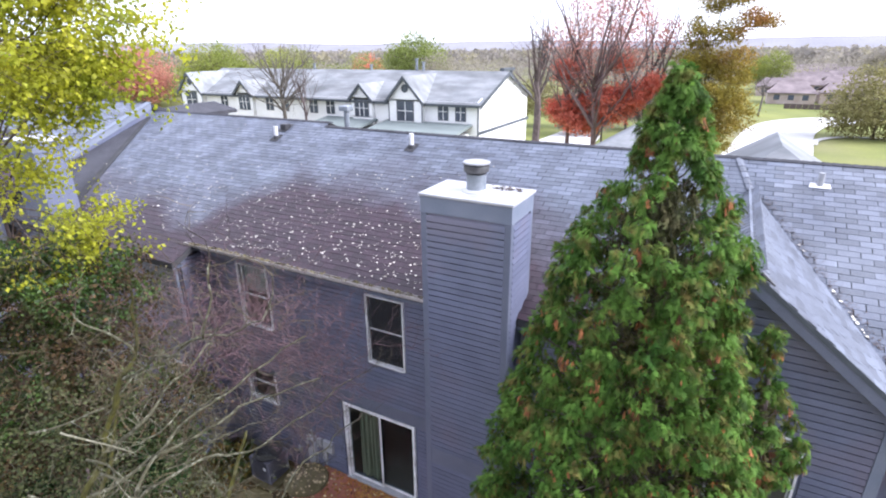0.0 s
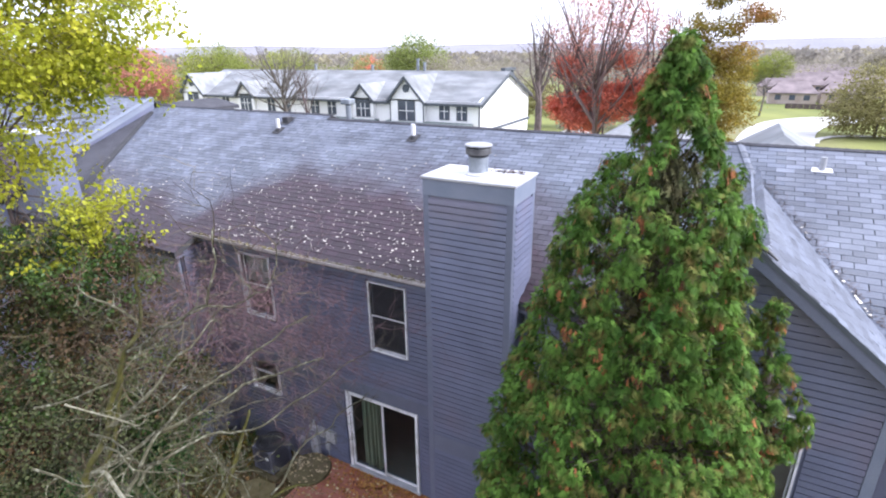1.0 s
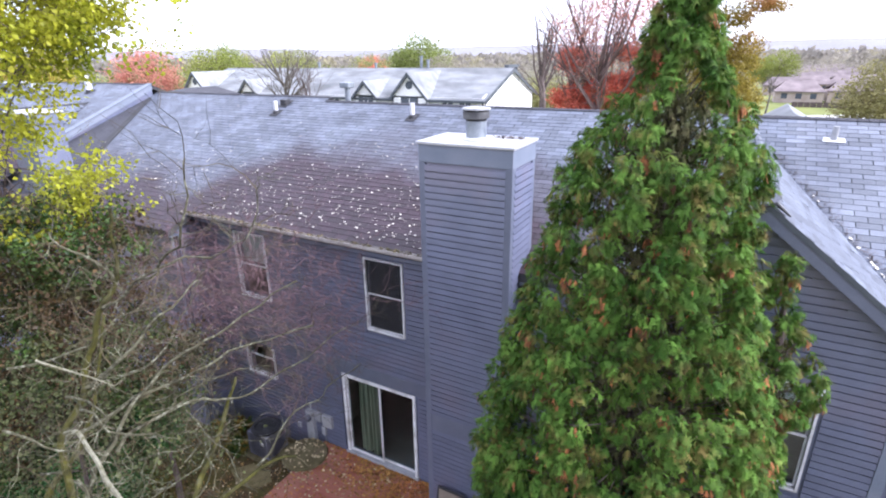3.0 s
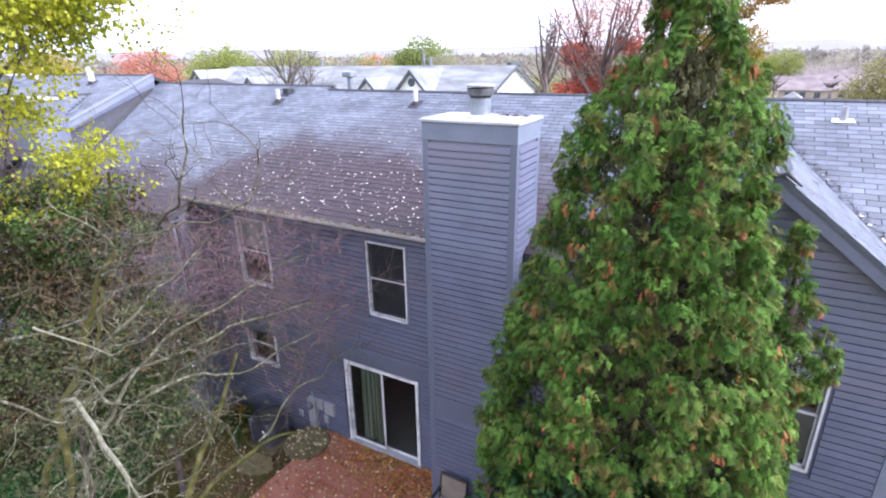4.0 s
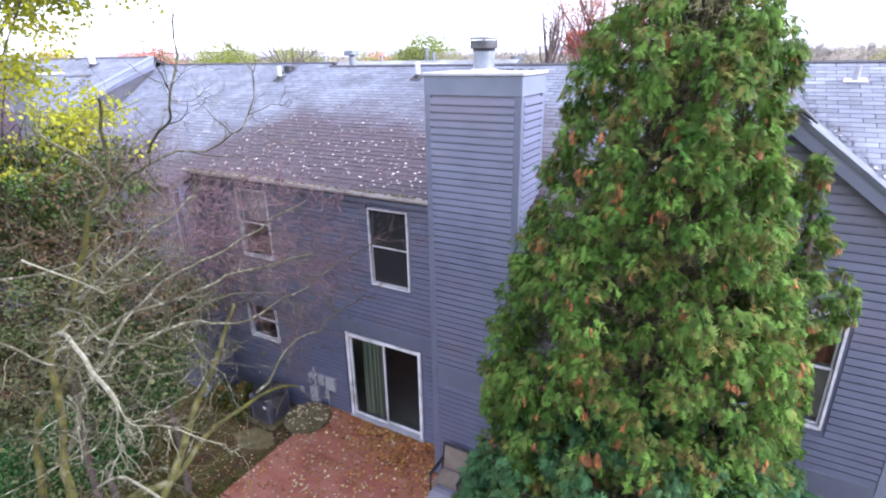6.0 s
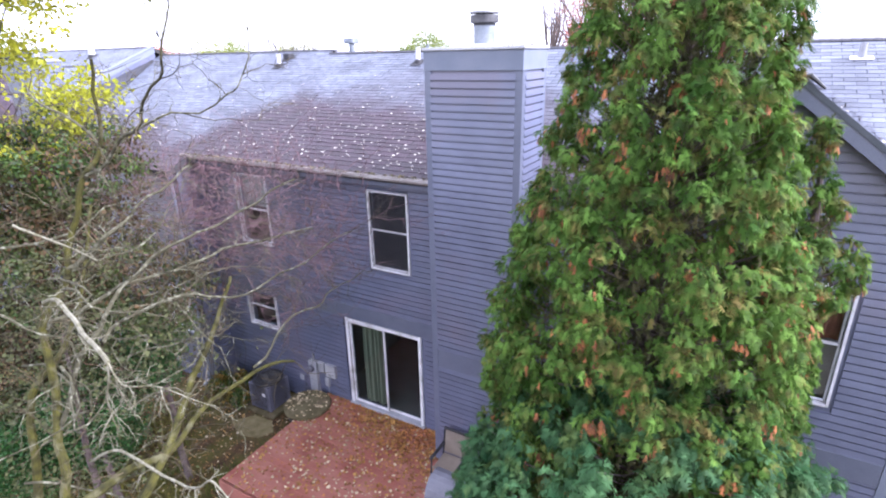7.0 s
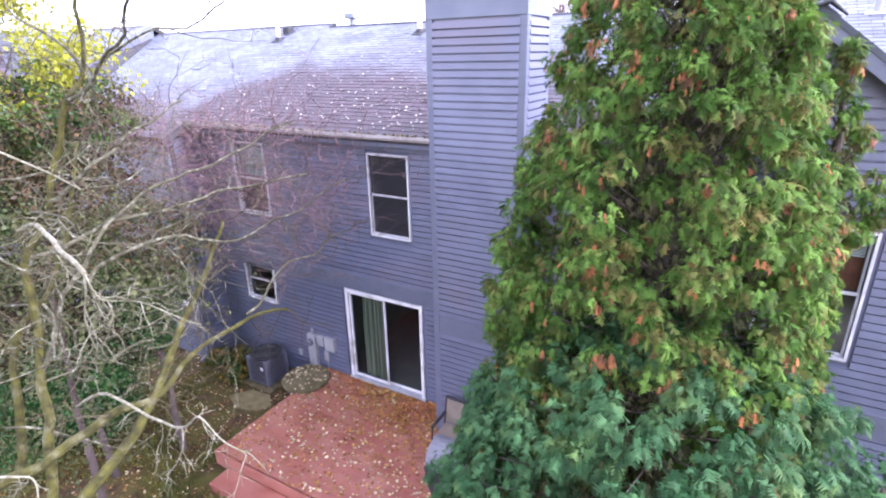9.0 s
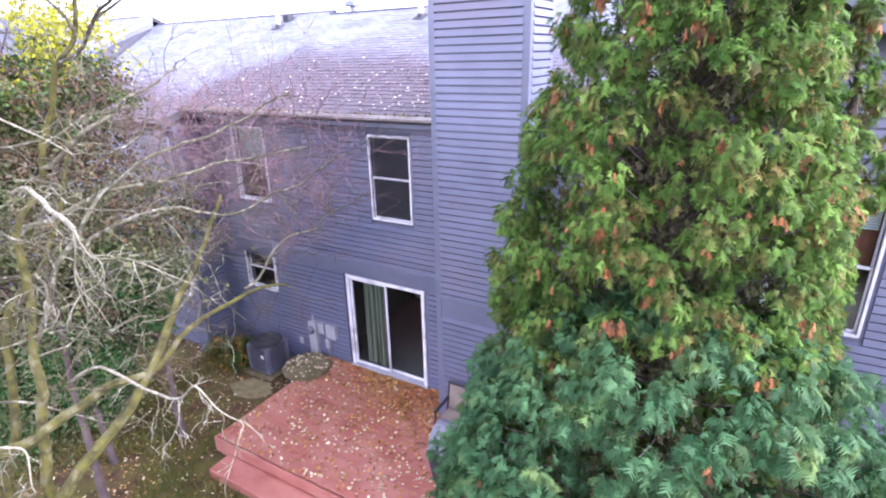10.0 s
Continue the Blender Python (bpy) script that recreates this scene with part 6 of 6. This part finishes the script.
def bare_far(x, y, h, r, seed, mat=DARKBARK, label="tall bare tree with dark branches", n=9, spread=0.5):
    rng = np.random.default_rng(seed)
    t = thing("bare_tree", (x, y, -1.3), label, "tree")
    g = Geo()
    line = limb(g, [(x, y, -1.4), (x + 0.2, y, h * 0.3), (x - 0.1, y, h * 0.55)], r, r * 0.6, 8)
    for k in range(n):
        p = line[int(rng.integers(len(line) // 2, len(line)))]
        a = rng.uniform(0, 2 * math.pi)
        grow(g, rng, p, (math.cos(a) * spread, math.sin(a) * spread, 1), h * rng.uniform(0.3, 0.55), r * 0.4, 3, 5, 0.13, 3, 0.08, 0.5, 0.55, 6)
    part("trunk", g, mat, t)
    return t


bare_far(-2.4, 24.2, 13.5, 0.2, 71, PINKBARK, "tall half-bare maple with reddish limbs", 20, 0.65)
bare_far(0.2, 25.6, 13.0, 0.18, 72, DARKBARK, n=14, spread=0.5)
bare_far(-4.2, 25.2, 12.5, 0.16, 78, PINKBARK, n=16, spread=0.5)
bare_far(-38.5, 36.0, 10.5, 0.24, 73, BARK, "bare grey street tree before the white houses", 24, 1.0)
bare_far(-35.0, 35.5, 9.0, 0.16, 74, DARKBARK, n=7)
bare_far(-11.8, 42.0, 12.0, 0.42, 75, DARKBARK, n=8, spread=0.35)
bare_far(-9.8, 46.0, 10.0, 0.2, 76, BARK, n=8)

# ---- row of white houses ----
row = thing("white_townhouses", (-40, 45, -1.3), "row of white stucco townhouses with dark trim", "house")
WX0, WX1, WY0, WY1, WE, WR, WRY = -61.0, -17.3, 41.0, 55.0, 4.45, 7.15, 48.0
g = Geo().box(WX0, WY0, -1.6, WX1, WY1, WE)
g.add([(WX1, WY0, WE), (WX1, WY1, WE), (WX1, WRY, WR - 0.1), (WX1 - 0.2, WY0, WE), (WX1 - 0.2, WY1, WE), (WX1 - 0.2, WRY, WR - 0.1)], [(0, 1, 2), (5, 4, 3), (0, 2, 5, 3), (1, 4, 5, 2)])
g.add([(WX0, WY0, WE), (WX0, WY1, WE), (WX0, WRY, WR - 0.1)], [(0, 1, 2)])
part("wall", g, STUCCO, row)
g = Geo()
ov = 0.5
sl = (WR - WE) / (WRY - WY0)
slab(g, [(WX0 - 0.3, WY0 - ov, WE - ov * sl), (WX1 + 0.35, WY0 - ov, WE - ov * sl), (WX1 + 0.35, WRY, WR), (WX0 - 0.3, WRY, WR)], 0.2)
slab(g, [(WX0 - 0.3, WRY, WR), (WX1 + 0.35, WRY, WR), (WX1 + 0.35, WY1 + ov, WE - ov * sl), (WX0 - 0.3, WY1 + ov, WE - ov * sl)], 0.2)
part("roof", g, FARROOF, row, "pale worn grey shingle roof")
for s, ya in ((1, WY0 - ov), (-1, WY1 + ov)):
    o = [(WX1 + 0.36, ya, WE - ov * sl - 0.02), (WX1 + 0.36, WRY, WR - 0.02), (WX1 + 0.36, WRY, WR - 0.4), (WX1 + 0.36, ya, WE - ov * sl - 0.4)]
    part("rake_board", Geo().prism(o, (0, 0, 0), (0.06, 0, 0)), GREYTRIM, row)
part("fascia", Geo().box(WX0, WY0 - ov - 0.06, WE - 0.46, WX1 + 0.3, WY0 - ov - 0.01, WE - 0.2), GREYTRIM, row)
part("corner_board", Geo().box(WX1 - 0.14, WY0 - 0.04, -1.5, WX1 + 0.02, WY0 - 0.001, WE - 0.3), GREYTRIM, row)


def far_window(parent, x0, x1, z0, z1, y, bars=1):
    w = part("window", Geo().box(x0 - 0.1, y - 0.06, z0 - 0.1, x0, y, z1 + 0.1).box(x1, y - 0.06, z0 - 0.1, x1 + 0.1, y, z1 + 0.1)
             .box(x0, y - 0.06, z1, x1, y, z1 + 0.1).box(x0, y - 0.06, z0 - 0.1, x1, y, z0), GREYTRIM, parent)
    part("pane", Geo().box(x0, y - 0.03, z0, x1, y - 0.005, z1), DARKPANE, w)
    b = Geo()
    for k in range(bars):
        xx = x0 + (x1 - x0) * (k + 1) / (bars + 1)
        b.box(xx - 0.035, y - 0.05, z0, xx + 0.035, y - 0.031, z1)
    b.box(x0, y - 0.052, (z0 + z1) / 2 - 0.03, x1, y - 0.032, (z0 + z1) / 2 + 0.03)
    part("glazing_bar", b, STUCCO, w)


def wh_gable(xc, w, peak, y0, body=True):
    """A front gable of the white row: face, roof slopes, dark barge boards, a round vent."""
    base = WE - 0.05
    slope = (peak - base) / (w / 2)
    g = Geo().box(xc - w / 2 + 0.25, y0, -1.6 if body else base - 1.9, xc + w / 2 - 0.25, WY0, base + 0.15)
    g.add([(xc - w / 2 + 0.2, y0, base), (xc + w / 2 - 0.2, y0, base), (xc, y0, peak - 0.2)], [(0, 1, 2)])
    part("wall", g, STUCCO, row)
    yb = WY0 - ov + (peak - (WE - ov * sl)) / sl
    for s in (1, -1):
        g = Geo()
        q = [(xc, y0 - 0.35, peak), (xc + s * w / 2, y0 - 0.35, base), (xc + s * w / 2, WY0 + 0.6, base), (xc, yb, peak)]
        slab(g, q[::s], 0.15)
        part("roof", g, FARROOF, row)
        o = [(xc, y0 - 0.42, peak + 0.02), (xc + s * (w / 2 + 0.1), y0 - 0.42, base - slope * 0.1), (xc + s * (w / 2 + 0.1), y0 - 0.42, base - slope * 0.1 - 0.36), (xc, y0 - 0.42, peak - 0.36)]
        part("barge_board", Geo().prism(o, (0, 0, 0), (0, 0.06, 0)), GREYTRIM, row)
    if body:
        for xx in (xc - w / 2 + 0.2, xc + w / 2 - 0.32):
            part("corner_board", Geo().box(xx, y0 - 0.04, -1.5, xx + 0.12, y0 - 0.002, base), GREYTRIM, row)
        o = [(xc + 0.42 * math.cos(a), y0 - 0.05, peak - 1.25 + 0.42 * math.sin(a)) for a in np.linspace(0, 2 * math.pi, 20, endpoint=False)]
        part("round_vent", Geo().prism(o, (0, 0, 0), (0, 0.045, 0)), DARKPANE, row)


for xc in (-25.5, -59.0):
    wh_gable(xc, 4.6, 6.9, 40.4)
    far_window(row, xc - 0.95, xc + 0.95, 2.45, 4.35, 40.4, 1)
for xc in (-31.2, -49.3):
    wh_gable(xc, 3.2, 6.05, 40.5, False)
    part("wall", Geo().box(xc - 1.3, 40.5, -1.6, xc + 1.3, 41.0, 2.6), STUCCO, row)
    far_window(row, xc - 0.85, xc + 0.85, 2.6, 4.3, 40.5, 2)
for xc in (-21.3, -19.3, -36.0, -38.5, -43.0, -45.5, -53.5):
    far_window(row, xc - 0.5, xc + 0.5, 2.65, 4.25, 41.0, 1)
for x0, x1 in ((-28.2, -18.0), (-36.5, -29.5)):
    g = Geo()
    slab(g, [(x0, 34.5, 1.5), (x1, 34.5, 1.5), (x1, 40.95, 2.35), (x0, 40.95, 2.35)], 0.25)
    part("porch_roof", g, GREENROOF, row, "greenish low porch roof")
    part("wall", Geo().box(x0 + 0.3, 35.0, -1.6, x1 - 0.3, 40.9, 1.4), STUCCO, row)
for x, h in ((-28.5, 1.2), (-27.6, 0.8), (-35, 0.5), (-44, 0.6)):
    part("flue", Geo().lathe(x, 48.0, [(0.16, 6.9), (0.16, 7.1 + h), (0.22, 7.12 + h), (0.22, 7.25 + h)], 10), METAL, row)
part("belt_board", Geo().box(WX1 + 0.001, WY0 + 0.1, 1.3, WX1 + 0.06, WY1 + 0.6, 1.62), GREYTRIM, row)
# Dark timber frame added beyond the rake; no chimney stands here.
for y in (49.6, 50.8, 52.0):
    part("chimney_trim", Geo().box(WX1 - 1.2, y, 5.5, WX1 - 0.9, y + 0.25, 7.1), GREYTRIM, row)
part("chimney_trim", Geo().box(WX1 - 1.3, 49.3, 7.1, WX1 - 0.8, 52.6, 7.4), GREYTRIM, row)

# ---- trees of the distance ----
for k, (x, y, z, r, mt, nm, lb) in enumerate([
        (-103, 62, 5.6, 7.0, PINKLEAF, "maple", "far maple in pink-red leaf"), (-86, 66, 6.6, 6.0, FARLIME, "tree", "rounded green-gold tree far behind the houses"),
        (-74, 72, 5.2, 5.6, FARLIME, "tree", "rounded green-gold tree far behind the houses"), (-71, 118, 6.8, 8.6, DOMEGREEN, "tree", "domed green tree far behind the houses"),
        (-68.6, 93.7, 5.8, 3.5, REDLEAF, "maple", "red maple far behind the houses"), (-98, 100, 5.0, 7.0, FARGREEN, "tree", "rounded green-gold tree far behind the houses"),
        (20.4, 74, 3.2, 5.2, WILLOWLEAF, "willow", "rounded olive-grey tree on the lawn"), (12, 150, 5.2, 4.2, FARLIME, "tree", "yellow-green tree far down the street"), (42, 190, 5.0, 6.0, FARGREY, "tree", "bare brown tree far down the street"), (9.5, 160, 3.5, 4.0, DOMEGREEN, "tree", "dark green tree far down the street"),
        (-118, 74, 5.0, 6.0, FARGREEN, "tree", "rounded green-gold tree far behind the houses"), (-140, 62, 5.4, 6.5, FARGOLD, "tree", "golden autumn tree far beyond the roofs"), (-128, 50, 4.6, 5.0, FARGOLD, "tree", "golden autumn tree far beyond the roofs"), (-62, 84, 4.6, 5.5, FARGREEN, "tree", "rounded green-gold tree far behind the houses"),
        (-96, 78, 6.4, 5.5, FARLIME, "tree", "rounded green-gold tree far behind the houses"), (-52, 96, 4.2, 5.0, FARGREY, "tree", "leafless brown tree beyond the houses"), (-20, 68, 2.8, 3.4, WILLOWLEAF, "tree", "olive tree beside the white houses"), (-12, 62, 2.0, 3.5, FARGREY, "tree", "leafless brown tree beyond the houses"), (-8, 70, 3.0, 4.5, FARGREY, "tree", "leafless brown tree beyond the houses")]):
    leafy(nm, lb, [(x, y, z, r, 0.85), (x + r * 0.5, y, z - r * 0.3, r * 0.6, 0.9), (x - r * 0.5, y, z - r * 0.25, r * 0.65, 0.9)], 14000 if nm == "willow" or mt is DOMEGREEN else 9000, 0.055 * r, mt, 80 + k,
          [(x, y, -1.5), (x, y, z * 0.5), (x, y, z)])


def woods(name, label, n, seed, ring, zmax, size, mat, sector):
    """A far belt of woods, too many trees to count."""
    rng = np.random.default_rng(seed)
    a = rng.uniform(sector[0], sector[1], n)
    r = rng.uniform(ring[0], ring[1], n)
    keep = ~((a > radians(-1)) & (a < radians(25)) & (r < 165))
    a, r = a[keep], r[keep]
    n = len(a)
    c = np.stack([r * np.sin(a), r * np.cos(a), np.zeros(n)], 1)
    h = zmax * (0.55 + 0.45 * np.array([noise.noise((p[0] * 0.02, p[1] * 0.02, 3)) for p in c])) * rng.uniform(0.6, 1, n)
    k = 34
    at = np.repeat(c, k, 0) + rng.normal(size=(n * k, 3)) * np.array([2.6, 2.6, 0])
    at[:, 2] = -1.3 + np.repeat(h, k) * rng.uniform(0.1, 1, n * k)
    v, f = leaves(rng, at, size, 0.2, 0.5, 0.8)
    return tagged(new(name, cloud_mesh(name, v, f, mat)), label, "woods", kind="stuff")


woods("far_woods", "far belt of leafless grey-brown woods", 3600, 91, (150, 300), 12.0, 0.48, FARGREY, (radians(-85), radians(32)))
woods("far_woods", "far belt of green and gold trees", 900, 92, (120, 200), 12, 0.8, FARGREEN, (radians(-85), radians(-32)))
woods("far_woods", "woods running out to the hills, haze put into their colour", 2600, 93, (300, 1200), 15, 3.0, FARGREY, (radians(-88), radians(36)))
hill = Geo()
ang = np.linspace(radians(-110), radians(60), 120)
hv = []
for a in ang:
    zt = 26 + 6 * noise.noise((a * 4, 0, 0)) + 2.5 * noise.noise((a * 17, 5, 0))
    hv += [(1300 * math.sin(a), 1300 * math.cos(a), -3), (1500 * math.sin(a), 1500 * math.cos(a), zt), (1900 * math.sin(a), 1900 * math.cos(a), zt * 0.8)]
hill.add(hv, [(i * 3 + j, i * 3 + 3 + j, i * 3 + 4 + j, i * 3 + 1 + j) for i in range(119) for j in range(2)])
single("backdrop", hill, HILL, "low wooded hills on the horizon, haze put into their colour", "hills", "structure", True)


def far_house(x, y, w, d, h, label):
    t = thing("brick_house", (x, y, -1.4), label, "house", "far houses")
    part("wall", Geo().box(x - w / 2, y, -1.5, x + w / 2, y + d, h), BRICKPALE, t)
    g = Geo()
    slab(g, [(x - w / 2 - 0.4, y - 0.4, h), (x + w / 2 + 0.4, y - 0.4, h), (x + w / 2 - 1.5, y + d / 2, h + 1.7), (x - w / 2 + 1.5, y + d / 2, h + 1.7)], 0.2)
    slab(g, [(x - w / 2 + 1.5, y + d / 2, h + 1.7), (x + w / 2 - 1.5, y + d / 2, h + 1.7), (x + w / 2 + 0.4, y + d + 0.4, h), (x - w / 2 - 0.4, y + d + 0.4, h)], 0.2)
    part("roof", g, PINKROOF, t)
    for k in range(3):
        part("window", Geo().box(x - w * 0.3 + k * w * 0.3 - 0.5, y - 0.05, -0.5, x - w * 0.3 + k * w * 0.3 + 0.5, y - 0.001, 0.5), DARKPANE, t)


far_house(14.5, 118, 8, 7, 0.9, "pale bungalow by the street")
far_house(23.5, 121, 8, 7, 0.9, "pale house with a pinkish roof by the street")
for x, y, w in ((13, 138, 8), (19, 146, 8), (27, 150, 9), (34, 156, 9), (17, 168, 9), (24, 176, 9), (31, 184, 9), (21, 205, 10), (29, 214, 9), (38, 222, 10), (25, 250, 11), (35, 262, 11)):
    far_house(x, y, w, 7, 0.9, "small pale house far down the street")
fence = thing("fence", (19, 109, -1.3), "dark wooden fence along the street", "fence")
for k in range(12):
    part("panel", Geo().box(13 + k * 0.95, 109, -1.4, 13.9 + k * 0.95, 109.08, -0.4, 0.01), DARKBARK, fence)
bare_far(8.6, 94, 6.5, 0.16, 77, BARK, "small bare street tree by the lawn", 7, 0.8)
